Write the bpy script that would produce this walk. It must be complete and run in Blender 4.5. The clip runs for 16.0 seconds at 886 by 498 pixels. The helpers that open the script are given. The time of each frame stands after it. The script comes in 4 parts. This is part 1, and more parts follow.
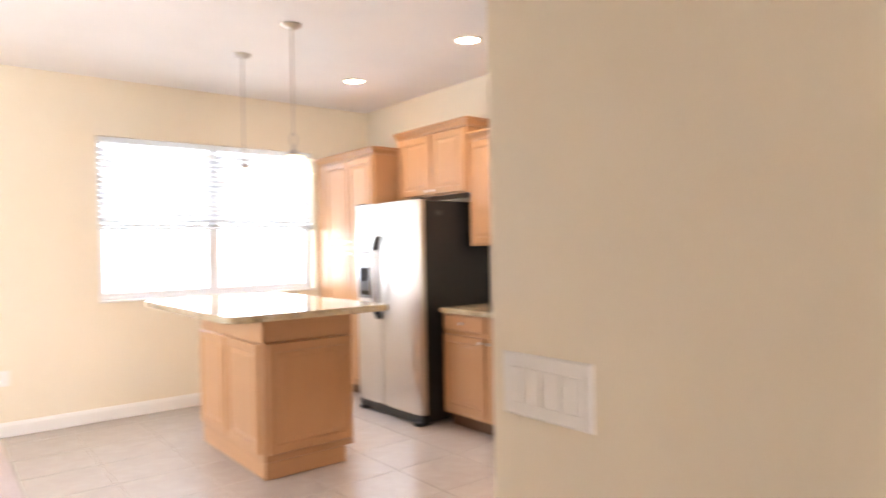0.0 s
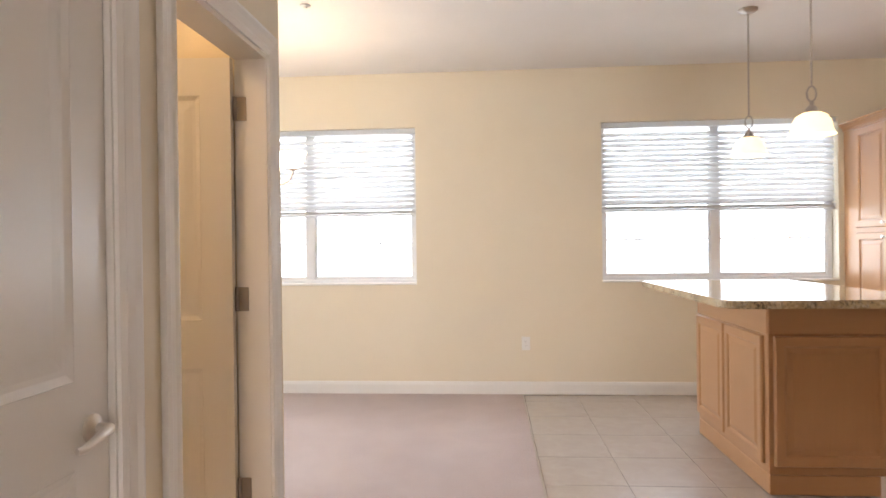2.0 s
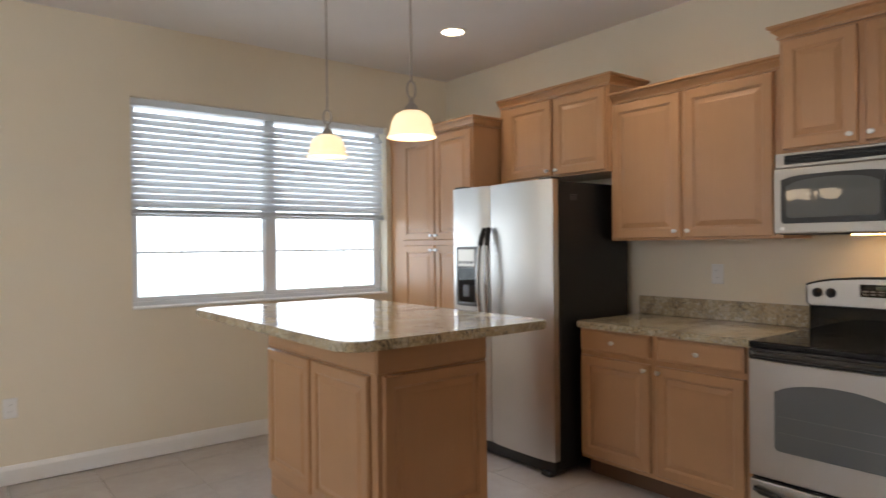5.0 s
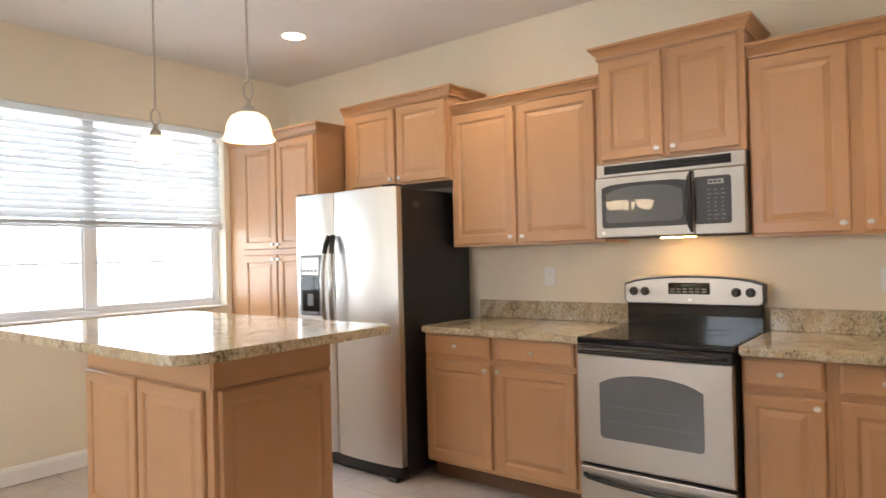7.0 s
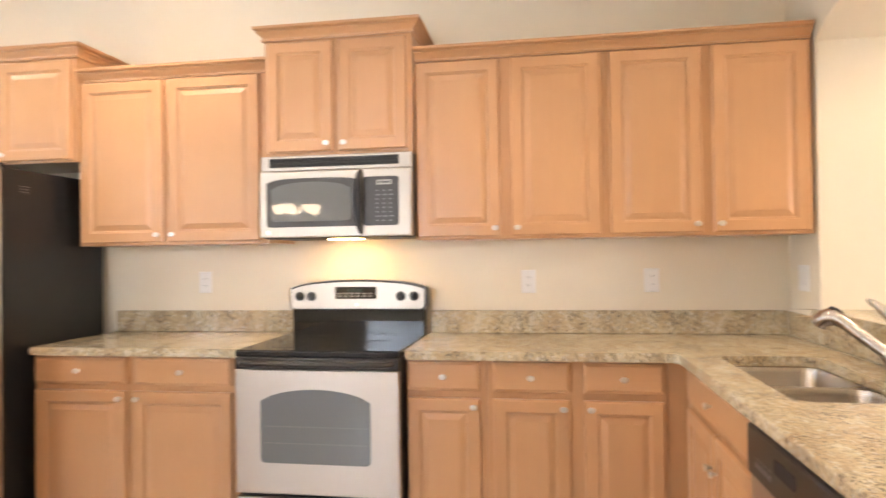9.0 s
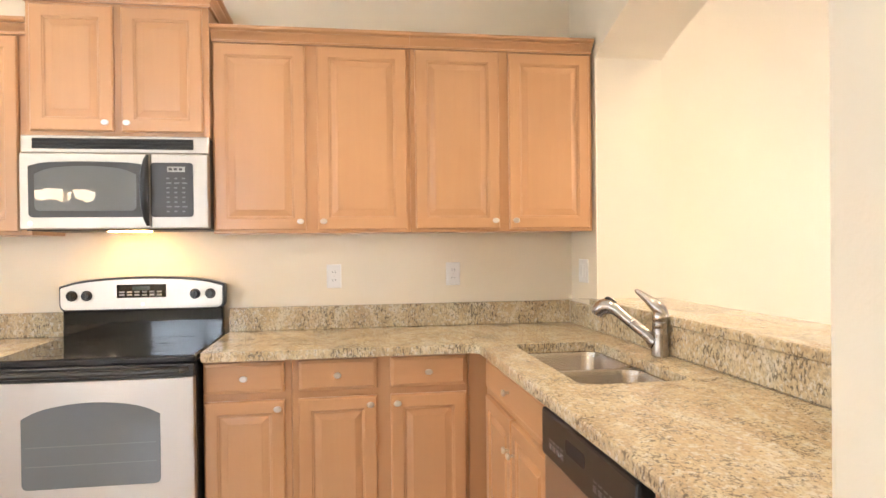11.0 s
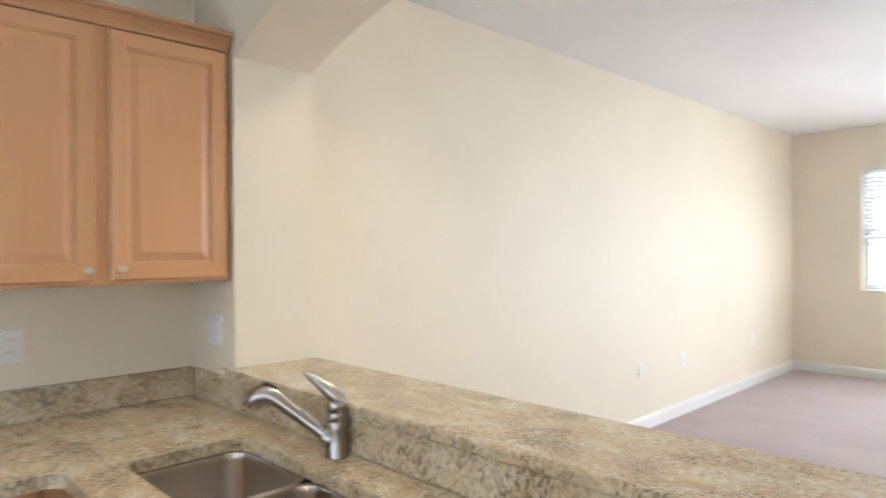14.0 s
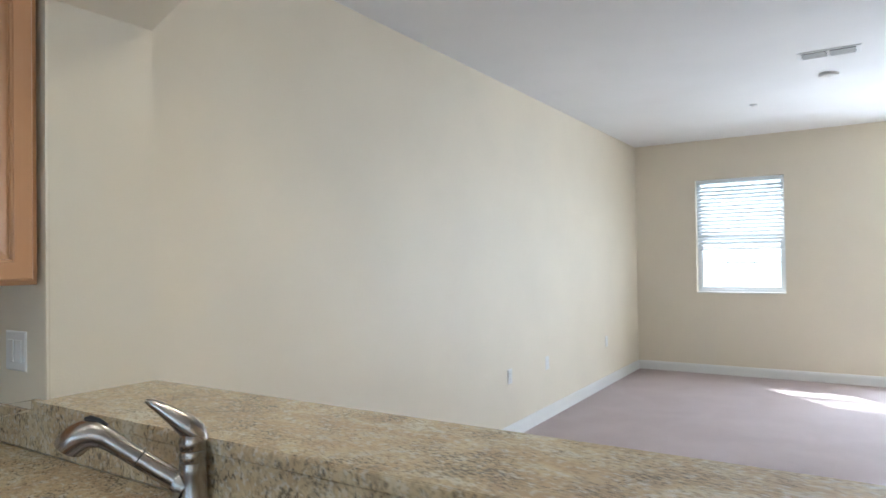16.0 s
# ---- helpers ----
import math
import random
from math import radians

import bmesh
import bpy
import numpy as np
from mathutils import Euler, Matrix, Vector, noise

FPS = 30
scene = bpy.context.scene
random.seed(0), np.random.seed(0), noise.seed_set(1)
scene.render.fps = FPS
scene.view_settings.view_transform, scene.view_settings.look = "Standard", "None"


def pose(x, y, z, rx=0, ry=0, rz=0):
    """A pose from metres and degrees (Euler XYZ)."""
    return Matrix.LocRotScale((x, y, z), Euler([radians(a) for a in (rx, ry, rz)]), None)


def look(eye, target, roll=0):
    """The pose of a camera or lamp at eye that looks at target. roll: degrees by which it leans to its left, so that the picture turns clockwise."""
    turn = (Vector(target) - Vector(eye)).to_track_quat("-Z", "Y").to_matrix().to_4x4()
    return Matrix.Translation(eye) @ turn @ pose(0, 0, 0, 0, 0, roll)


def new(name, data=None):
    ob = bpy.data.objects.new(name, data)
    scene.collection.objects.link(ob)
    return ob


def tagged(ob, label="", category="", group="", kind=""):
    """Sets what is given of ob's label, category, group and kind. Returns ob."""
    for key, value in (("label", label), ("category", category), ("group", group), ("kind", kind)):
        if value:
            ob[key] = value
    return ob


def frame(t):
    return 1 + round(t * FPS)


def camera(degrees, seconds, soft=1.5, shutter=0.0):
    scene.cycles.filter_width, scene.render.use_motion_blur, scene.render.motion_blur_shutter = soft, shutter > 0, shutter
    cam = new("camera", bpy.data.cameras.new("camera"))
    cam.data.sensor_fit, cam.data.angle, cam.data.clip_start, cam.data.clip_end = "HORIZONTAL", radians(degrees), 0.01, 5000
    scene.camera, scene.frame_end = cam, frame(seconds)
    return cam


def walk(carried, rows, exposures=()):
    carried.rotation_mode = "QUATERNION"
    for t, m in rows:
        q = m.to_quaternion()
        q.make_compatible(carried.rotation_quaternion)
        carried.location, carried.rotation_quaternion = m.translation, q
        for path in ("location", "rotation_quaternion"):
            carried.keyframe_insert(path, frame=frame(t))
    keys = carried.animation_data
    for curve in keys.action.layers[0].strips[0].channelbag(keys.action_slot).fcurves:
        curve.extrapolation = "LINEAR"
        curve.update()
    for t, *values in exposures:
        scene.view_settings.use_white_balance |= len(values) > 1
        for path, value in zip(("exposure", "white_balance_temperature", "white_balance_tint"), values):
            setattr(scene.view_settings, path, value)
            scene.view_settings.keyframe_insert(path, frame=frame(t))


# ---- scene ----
cam = camera(69.3, 16.0, soft=1.5, shutter=0.5)
PATH = [
    (0, (-3.695, -2.467, 1.381), (-2.44, -0.909, 1.373), -1.1),
    (0.5, (-3.677, -2.361, 1.377), (-2.878, -0.528, 1.37), -0.9),
    (1, (-3.611, -2.305, 1.371), (-3.315, -0.327, 1.361), -0.8),
    (1.5, (-3.572, -2.296, 1.325), (-3.59, -0.296, 1.314), -0.7),
    (2, (-3.565, -2.213, 1.301), (-3.71, -0.218, 1.291), -0.7),
    (2.5, (-3.593, -1.951, 1.321), (-3.769, 0.042, 1.31), -0.6),
    (3, (-3.61, -1.681, 1.342), (-3.743, 0.315, 1.327), -0.6),
    (3.5, (-3.504, -1.392, 1.331), (-3.467, 0.608, 1.327), -0.4),
    (4, (-3.515, -1.233, 1.351), (-3.096, 0.723, 1.347), -0.4),
    (4.5, (-3.563, -1.15, 1.37), (-2.62, 0.614, 1.357), -0.4),
    (5, (-3.576, -1.089, 1.363), (-2.339, 0.482, 1.352), -0.6),
    (5.2, (-3.562, -1.081, 1.34), (-2.26, 0.437, 1.337), -0.8),
    (7.3, (-3.55, -1.102, 1.336), (-1.939, 0.084, 1.341), -1.0),
    (7.5, (-3.52, -1.096, 1.341), (-1.878, 0.044, 1.337), -0.7),
    (8, (-3.417, -1.073, 1.333), (-1.674, -0.094, 1.328), -0.9),
    (8.5, (-3.305, -1.026, 1.312), (-1.426, -0.341, 1.319), -0.7),
    (9, (-3.251, -0.975, 1.307), (-1.276, -0.658, 1.328), -0.8),
    (9.5, (-3.216, -0.939, 1.321), (-1.216, -0.924, 1.328), -1.0),
    (10, (-3.201, -0.933, 1.316), (-1.208, -1.098, 1.323), -1.2),
    (10.2, (-3.22, -0.942, 1.322), (-1.231, -1.152, 1.322), -1.1),
    (12.3, (-3.124, -0.948, 1.308), (-1.157, -1.36, 1.308), -1.0),
    (12.5, (-3.045, -0.956, 1.302), (-1.096, -1.406, 1.302), -1.2),
    (13, (-2.829, -1.062, 1.352), (-0.921, -1.66, 1.35), -1.0),
    (13.5, (-2.672, -1.143, 1.379), (-0.921, -2.11, 1.402), -1.6),
    (14, (-2.544, -1.025, 1.492), (-1.112, -2.421, 1.489), -0.4),
    (14.5, (-2.517, -1.028, 1.486), (-1.243, -2.57, 1.498), -0.5),
    (15, (-2.505, -1.039, 1.48), (-1.374, -2.688, 1.495), -0.5),
    (15.5, (-2.458, -1.069, 1.464), (-1.41, -2.772, 1.486), -0.7),
    (16, (-2.242, -1.191, 1.434), (-1.172, -2.88, 1.465), -0.9),
]
EXPOSURES = [(0.0, 1.97, 7300, 24), (1.0, 1.40, 7550, 24), (2.5, 0.95, 7450, 21), (3.5, 0.65, 7400, 19), (4.0, 0.74, 7300, 18), (5.0, 0.36, 7000, 17), (7.5, 1.62, 7350, 19), (9.0, 2.17, 7150, 20), (10.0, 2.27, 7050, 18), (12.5, 2.08, 6700, 16), (14.0, 1.66, 5700, 9), (14.5, 1.5, 5550, 8), (15.5, 1.2, 5450, 7), (16.0, 1.05, 5350, 6)]
walk(cam, [(t, look(eye, target, roll)) for t, eye, target, roll in PATH], EXPOSURES)

# ---- world, sun and window light ----
CEIL = 2.82          # ceiling height
NORTH = 3.385        # inner face of the window wall
SOUTH = -9.43        # inner face of the living room's far wall
WEST = -7.2          # inner face of the dining side wall

world = bpy.data.worlds.new("sky")
scene.world = world
world.use_nodes = True
wn = world.node_tree
sky = wn.nodes.new("ShaderNodeTexSky")
sky.sky_type = "NISHITA"
sky.sun_disc = False
sky.sun_elevation = radians(48)
sky.sun_rotation = radians(137)
sky.air_density, sky.dust_density = 1.0, 1.5
wn.links.new(sky.outputs[0], wn.nodes["Background"].inputs[0])
wn.nodes["Background"].inputs[1].default_value = 0.12

sun = new("sun", bpy.data.lights.new("sun", "SUN"))
sun.data.energy, sun.data.angle, sun.data.color = 5.0, radians(0.5), (1.0, 0.94, 0.84)
sun.matrix_world = look((0.61, -0.657, 1.0), (0, 0, 0))


def window_light(x, y, z, w, h, towards, watts, colour):
    """The sky's light in a window opening, shining into the room."""
    ob = new("window_light", bpy.data.lights.new("window_light", "AREA"))
    ob.data.shape, ob.data.size, ob.data.size_y = "RECTANGLE", w, h
    ob.data.energy, ob.data.color = watts, colour
    ob.matrix_world = look((x, y, z), (x + towards[0], y + towards[1], z))
    return ob


SKYLIGHT = (0.68, 0.84, 1.0)     # open blue sky to the north and west
SUNLIGHT = (0.95, 0.97, 1.0)     # sky and sunlit ground to the south
window_light(-1.62, NORTH + 0.24, 1.655, 2.1, 1.5, (0, -1), 23, SKYLIGHT)
window_light(-5.175, NORTH + 0.24, 1.645, 2.1, 1.5, (0, -1), 23, SKYLIGHT)

window_light(-1.15, SOUTH - 0.24, 1.66, 1.1, 1.5, (0, 1), 6, SUNLIGHT)
# assumed glass door, out of view: most of the living room's daylight
window_light(-3.55, SOUTH - 0.24, 1.1, 1.5, 2.1, (0, 1), 52, SUNLIGHT)
# added west window, out of view: brightens the range wall from the front
window_light(WEST - 0.24, 1.25, 1.645, 1.7, 1.5, (1, 0), 30, SKYLIGHT)

# ---- materials ----


def shader(name, colour=(0.8, 0.8, 0.8), rough=0.5, metal=0.0, **more):
    m = bpy.data.materials.new(name)
    m.use_nodes = True
    b = m.node_tree.nodes["Principled BSDF"]
    b.inputs["Base Color"].default_value = (*colour, 1)
    b.inputs["Roughness"].default_value = rough
    b.inputs["Metallic"].default_value = metal
    for key, value in more.items():
        b.inputs[key.replace("_", " ")].default_value = value
    return m


def node(m, kind, **values):
    n = m.node_tree.nodes.new(kind)
    for key, value in values.items():
        n.inputs[key.replace("_", " ")].default_value = value
    return n


def link(m, a, out, b, inp):
    m.node_tree.links.new(a.outputs[out], b.inputs[inp])


def coords(m, scale=(1, 1, 1), turn=(0, 0, 0), source="Object"):
    c = m.node_tree.nodes.new("ShaderNodeTexCoord")
    p = m.node_tree.nodes.new("ShaderNodeMapping")
    p.inputs["Scale"].default_value = scale
    p.inputs["Rotation"].default_value = turn
    link(m, c, source, p, "Vector")
    return p


def ramp(m, stops):
    r = m.node_tree.nodes.new("ShaderNodeValToRGB")
    while len(r.color_ramp.elements) < len(stops):
        r.color_ramp.elements.new(0.5)
    for e, (at, colour) in zip(r.color_ramp.elements, stops):
        e.position, e.color = at, (*colour, 1)
    return r


def bumped(m, source, out, strength, distance):
    b = node(m, "ShaderNodeBump", Strength=strength, Distance=distance)
    link(m, source, out, b, "Height")
    link(m, b, "Normal", m.node_tree.nodes["Principled BSDF"], "Normal")
    return b


def paint(name, colour, rough, grain, bump, mottle=0.05, distance=0.002):
    """Rolled paint: fine orange-peel relief and faint uneven colour."""
    m = shader(name, colour, rough)
    p = m.node_tree.nodes["Principled BSDF"]
    c = coords(m)
    fine = node(m, "ShaderNodeTexNoise", Scale=grain, Detail=3.0)
    wide = node(m, "ShaderNodeTexNoise", Scale=1.7, Detail=4.0)
    link(m, c, 0, fine, "Vector")
    link(m, c, 0, wide, "Vector")
    dark = tuple(v * (1 - mottle) for v in colour)
    light = tuple(min(1, v * (1 + mottle * 0.6)) for v in colour)
    r = ramp(m, [(0.3, dark), (0.7, light)])
    link(m, wide, 0, r, 0)
    link(m, r, 0, p, "Base Color")
    bumped(m, fine, 0, bump, distance)
    return m


wall_paint = paint("cream_wall_paint", (0.775, 0.70, 0.56), 0.55, 140, 0.22, 0.03)
ceiling_paint = paint("white_ceiling_paint", (0.80, 0.785, 0.77), 0.8, 60, 0.35, 0.03, 0.004)
trim_paint = paint("white_trim_paint", (0.80, 0.79, 0.76), 0.28, 30, 0.04, 0.02)


def door_skin():
    """Moulded door skin: satin white paint over a shallow pressed wood grain that runs upwards."""
    m = shader("white_door_paint", (0.79, 0.78, 0.75), 0.27)
    grain = node(m, "ShaderNodeTexNoise", Scale=1.0, Detail=5.0, Roughness=0.6, Distortion=0.8)
    link(m, coords(m, (150, 150, 4.5)), 0, grain, "Vector")
    bumped(m, grain, 0, 0.22, 0.0008)
    return m


door_paint = door_skin()


def wood(name, light, dark, along, rough=0.33):
    """Maple: long fine grain along one axis, broad figure and faint blotches."""
    m = shader(name, light, rough)
    p = m.node_tree.nodes["Principled BSDF"]
    stretch = {"x": (1.2, 26, 26), "y": (26, 1.2, 26), "z": (26, 26, 1.2)}[along]
    info = m.node_tree.nodes.new("ShaderNodeObjectInfo")
    c = coords(m, stretch)
    shift = node(m, "ShaderNodeVectorMath")
    link(m, c, 0, shift, 0)
    spread = m.node_tree.nodes.new("ShaderNodeMath")
    spread.operation = "MULTIPLY"
    spread.inputs[1].default_value = 37.0
    link(m, info, "Random", spread, 0)
    link(m, spread, 0, shift, 1)
    grain = node(m, "ShaderNodeTexNoise", Scale=2.2, Detail=6.0, Roughness=0.62, Distortion=0.5)
    link(m, shift, 0, grain, "Vector")
    blotch = node(m, "ShaderNodeTexNoise", Scale=3.1, Detail=3.0)
    link(m, coords(m), 0, blotch, "Vector")
    r = ramp(m, [(0.25, dark), (0.62, light)])
    link(m, grain, 0, r, 0)
    tone = ramp(m, [(0.3, (0.95, 0.945, 0.94)), (0.7, (1.03, 1.03, 1.03))])
    link(m, blotch, 0, tone, 0)
    mix = m.node_tree.nodes.new("ShaderNodeMix")
    mix.data_type, mix.blend_type = "RGBA", "MULTIPLY"
    mix.inputs[0].default_value = 1.0
    link(m, r, 0, mix, 6)
    link(m, tone, 0, mix, 7)
    each = m.node_tree.nodes.new("ShaderNodeHueSaturation")
    scale = m.node_tree.nodes.new("ShaderNodeMapRange")
    scale.inputs[3].default_value, scale.inputs[4].default_value = 0.95, 1.05
    link(m, info, "Random", scale, 0)
    link(m, scale, 0, each, "Value")
    link(m, mix, 2, each, "Color")
    link(m, each, 0, p, "Base Color")
    p.inputs["Coat Weight"].default_value = 0.3
    p.inputs["Coat Roughness"].default_value = 0.28
    bumped(m, grain, 0, 0.03, 0.001)
    return m


maple = wood("honey_maple", (0.54, 0.293, 0.141), (0.525, 0.279, 0.132), "z")
maple_flat = wood("honey_maple_crosswise", (0.54, 0.293, 0.141), (0.525, 0.279, 0.132), "x")
# toe kicks: one even brown, about a third of maple's brightness
toe_kick_brown = shader("dark_toe_kick", (0.16, 0.08, 0.04), 0.6)


def granite_stone():
    """Gold granite: cream and tan ground, grey-brown grains, pale crystals and clustered black flecks."""
    m = shader("speckled_granite", (0.5, 0.4, 0.25), 0.11)
    p = m.node_tree.nodes["Principled BSDF"]

    def over(below, out, mask, colour):
        mix = m.node_tree.nodes.new("ShaderNodeMix")
        mix.data_type = "RGBA"
        link(m, mask, 0, mix, 0)
        link(m, below, out, mix, 6)
        mix.inputs[7].default_value = (*colour, 1)
        return mix

    def noise(scale, detail, rough, stretch=(1, 1, 1), turn=(0, 0, 0), distortion=0.0):
        n = node(m, "ShaderNodeTexNoise", Scale=scale, Detail=detail, Roughness=rough, Distortion=distortion)
        link(m, coords(m, stretch, turn), 0, n, "Vector")
        return n

    flow = noise(3.4, 6.0, 0.58, (1.0, 2.2, 1.0), (0, 0, 0.4), 1.4)
    ground = ramp(m, [(0.32, (0.43, 0.325, 0.205)), (0.44, (0.52, 0.40, 0.245)), (0.55, (0.58, 0.475, 0.305)), (0.68, (0.62, 0.555, 0.42))])
    link(m, flow, 0, ground, 0)
    grains = ramp(m, [(0.50, (0, 0, 0)), (0.58, (0.6, 0.6, 0.6))])
    link(m, noise(78.0, 5.0, 0.7, (0.9, 1.3, 0.8), (0.2, 0.1, 0.5)), 0, grains, 0)
    tan = over(ground, 0, grains, (0.29, 0.24, 0.165))
    crystals = ramp(m, [(0.53, (0, 0, 0)), (0.61, (0.6, 0.6, 0.6))])
    link(m, noise(60.0, 4.0, 0.68, (1, 1, 1), (0.3, 0.8, 0.1)), 0, crystals, 0)
    pale = over(tan, 2, crystals, (0.66, 0.63, 0.53))
    fleck = noise(96.0, 4.0, 0.68, (1.15, 1.5, 0.62), (0, 0, 0.5))
    clump = noise(7.5, 3.0, 0.5, distortion=0.6)
    both = m.node_tree.nodes.new("ShaderNodeMath")
    both.operation = "MULTIPLY_ADD"
    link(m, clump, 0, both, 0)
    both.inputs[1].default_value = 0.42
    link(m, fleck, 0, both, 2)
    black = ramp(m, [(0.758, (0, 0, 0)), (0.825, (0.74, 0.74, 0.74))])
    link(m, both, 0, black, 0)
    stone = over(pale, 2, black, (0.065, 0.057, 0.047))
    link(m, stone, 2, p, "Base Color")
    return m


granite = granite_stone()


def carpet_pile():
    m = shader("beige_carpet", (0.5, 0.4, 0.33), 0.95)
    p = m.node_tree.nodes["Principled BSDF"]
    c = coords(m)
    tuft = node(m, "ShaderNodeTexNoise", Scale=260.0, Detail=3.0)
    wide = node(m, "ShaderNodeTexNoise", Scale=2.3, Detail=5.0, Distortion=0.6)
    link(m, c, 0, tuft, "Vector")
    link(m, c, 0, wide, "Vector")
    r = ramp(m, [(0.3, (0.55, 0.46, 0.445)), (0.7, (0.61, 0.52, 0.505))])
    link(m, wide, 0, r, 0)
    t = ramp(m, [(0.25, (0.72, 0.72, 0.72)), (0.75, (1.12, 1.12, 1.12))])
    link(m, tuft, 0, t, 0)
    mix = m.node_tree.nodes.new("ShaderNodeMix")
    mix.data_type, mix.blend_type = "RGBA", "MULTIPLY"
    mix.inputs[0].default_value = 1.0
    link(m, r, 0, mix, 6)
    link(m, t, 0, mix, 7)
    link(m, mix, 2, p, "Base Color")
    bumped(m, tuft, 0, 0.7, 0.008)
    return m


carpet_material = carpet_pile()


def tile_glaze():
    m = shader("beige_ceramic_tile", (0.5, 0.43, 0.35), 0.24)
    p = m.node_tree.nodes["Principled BSDF"]
    info = m.node_tree.nodes.new("ShaderNodeObjectInfo")
    c = coords(m, source="Generated", scale=(2, 2, 1))
    cloud = node(m, "ShaderNodeTexNoise", Scale=2.0, Detail=7.0, Roughness=0.6, Distortion=0.7)
    cloud.noise_dimensions = "4D"
    link(m, c, 0, cloud, "Vector")
    spread = m.node_tree.nodes.new("ShaderNodeMath")
    spread.operation = "MULTIPLY"
    spread.inputs[1].default_value = 50.0
    link(m, info, "Random", spread, 0)
    link(m, spread, 0, cloud, "W")
    r = ramp(m, [(0.3, (0.45, 0.40, 0.365)), (0.55, (0.48, 0.43, 0.395)), (0.75, (0.51, 0.46, 0.425))])
    link(m, cloud, 0, r, 0)
    link(m, r, 0, p, "Base Color")
    bumped(m, cloud, 0, 0.08, 0.003)
    return m


tile_material = tile_glaze()
grout = paint("grey_beige_grout", (0.47, 0.42, 0.385), 0.9, 300, 0.5)


def brushed(name, colour, rough, axis):
    m = shader(name, colour, rough, 1.0)
    p = m.node_tree.nodes["Principled BSDF"]
    stretch = {"x": (3, 300, 300), "z": (300, 300, 3)}[axis]
    n = node(m, "ShaderNodeTexNoise", Scale=1.0, Detail=4.0)
    link(m, coords(m, stretch), 0, n, "Vector")
    r = ramp(m, [(0.3, (rough - 0.02,) * 3), (0.7, (rough + 0.03,) * 3)])
    link(m, n, 0, r, 0)
    link(m, r, 0, p, "Roughness")
    bumped(m, n, 0, 0.012, 0.0003)
    return m


stainless = brushed("brushed_stainless_steel", (0.70, 0.68, 0.65), 0.33, "z")
stainless_flat = brushed("stainless_sheet", (0.52, 0.48, 0.43), 0.34, "x")
oven_steel = brushed("microwave_sheet_steel", (0.46, 0.42, 0.37), 0.42, "x")
sink_steel = shader("satin_sink_steel", (0.58, 0.55, 0.52), 0.22, 1.0)
nickel = shader("satin_nickel", (0.74, 0.71, 0.67), 0.30, 1.0)
faucet_nickel = brushed("faucet_brushed_nickel", (0.40, 0.365, 0.335), 0.24, "z")
handle_steel = shader("satin_handle_steel", (0.42, 0.41, 0.40), 0.26, 1.0)
hinge_steel = shader("dull_hinge_steel", (0.36, 0.34, 0.32), 0.4, 1.0)
bronze = shader("brushed_nickel_lamp_metal", (0.50, 0.46, 0.42), 0.35, 1.0)
black_plastic = shader("black_plastic", (0.012, 0.012, 0.013), 0.30)
matt_black = shader("matt_black_plastic", (0.010, 0.010, 0.010), 0.6)
ring_grey = shader("faint_ring_print", (0.030, 0.030, 0.032), 0.2)
black_side = paint("black_textured_steel", (0.011, 0.011, 0.012), 0.42, 500, 0.3, 0.1, 0.001)
black_glass = shader("black_ceramic_glass", (0.008, 0.008, 0.009), 0.05)
window_glass_dark = shader("smoked_oven_glass", (0.14, 0.15, 0.15), 0.015)
charcoal = shader("charcoal_panel_glass", (0.030, 0.028, 0.027), 0.38)
grey_plastic = shader("grey_plastic", (0.16, 0.16, 0.165), 0.35)
print_white = shader("pale_grey_print", (0.17, 0.17, 0.17), 0.5)
white_plastic = shader("white_plastic", (0.80, 0.79, 0.76), 0.35)
white_vinyl = shader("white_window_vinyl", (0.78, 0.80, 0.82), 0.35)
slat_plastic = shader("white_blind_slat", (0.80, 0.80, 0.80), 0.45)
through_light = slat_plastic.node_tree.nodes.new("ShaderNodeBsdfTranslucent")
through_light.inputs["Color"].default_value = (0.78, 0.80, 0.80, 1)
slat_mix = slat_plastic.node_tree.nodes.new("ShaderNodeMixShader")
slat_mix.inputs[0].default_value = 0.5
link(slat_plastic, slat_plastic.node_tree.nodes["Principled BSDF"], 0, slat_mix, 1)
link(slat_plastic, through_light, 0, slat_mix, 2)
link(slat_plastic, slat_mix, 0, slat_plastic.node_tree.nodes["Material Output"], "Surface")
slot_dark = shader("dark_slot", (0.02, 0.02, 0.02), 0.6)
vent_grey = shader("white_register_enamel", (0.74, 0.74, 0.73), 0.4)
lcd_grey = shader("pale_lcd", (0.36, 0.36, 0.31), 0.3)
display_green = shader("lcd_display", (0.035, 0.045, 0.035), 0.2)
grass = paint("sunlit_lawn", (0.09, 0.13, 0.04), 0.9, 40, 0.8, 0.2)

pane_glass = shader("clear_pane", (1, 1, 1), 0.0, 0.0, Transmission_Weight=1.0, IOR=1.02)


def glowing(name, colour, strength):
    m = shader(name, (0.85, 0.8, 0.7), 0.3)
    p = m.node_tree.nodes["Principled BSDF"]
    p.inputs["Emission Color"].default_value = (*colour, 1)
    p.inputs["Emission Strength"].default_value = strength
    return m


shade_glass = glowing("lit_frosted_glass", (1.0, 0.76, 0.44), 0.8)
chandelier_glass = glowing("lit_chandelier_glass", (1.0, 0.82, 0.56), 5.5)
can_lens = glowing("lit_downlight_lens", (1.0, 0.86, 0.62), 16.0)
bulb_glass = glowing("lit_bulb_glass", (1.0, 0.76, 0.44), 14.0)
hood_lens = glowing("lit_hood_lens", (1.0, 0.62, 0.22), 14.0)
closet_glass = glowing("lit_closet_glass", (1.0, 0.74, 0.44), 32.0)

# ---- building helpers ----


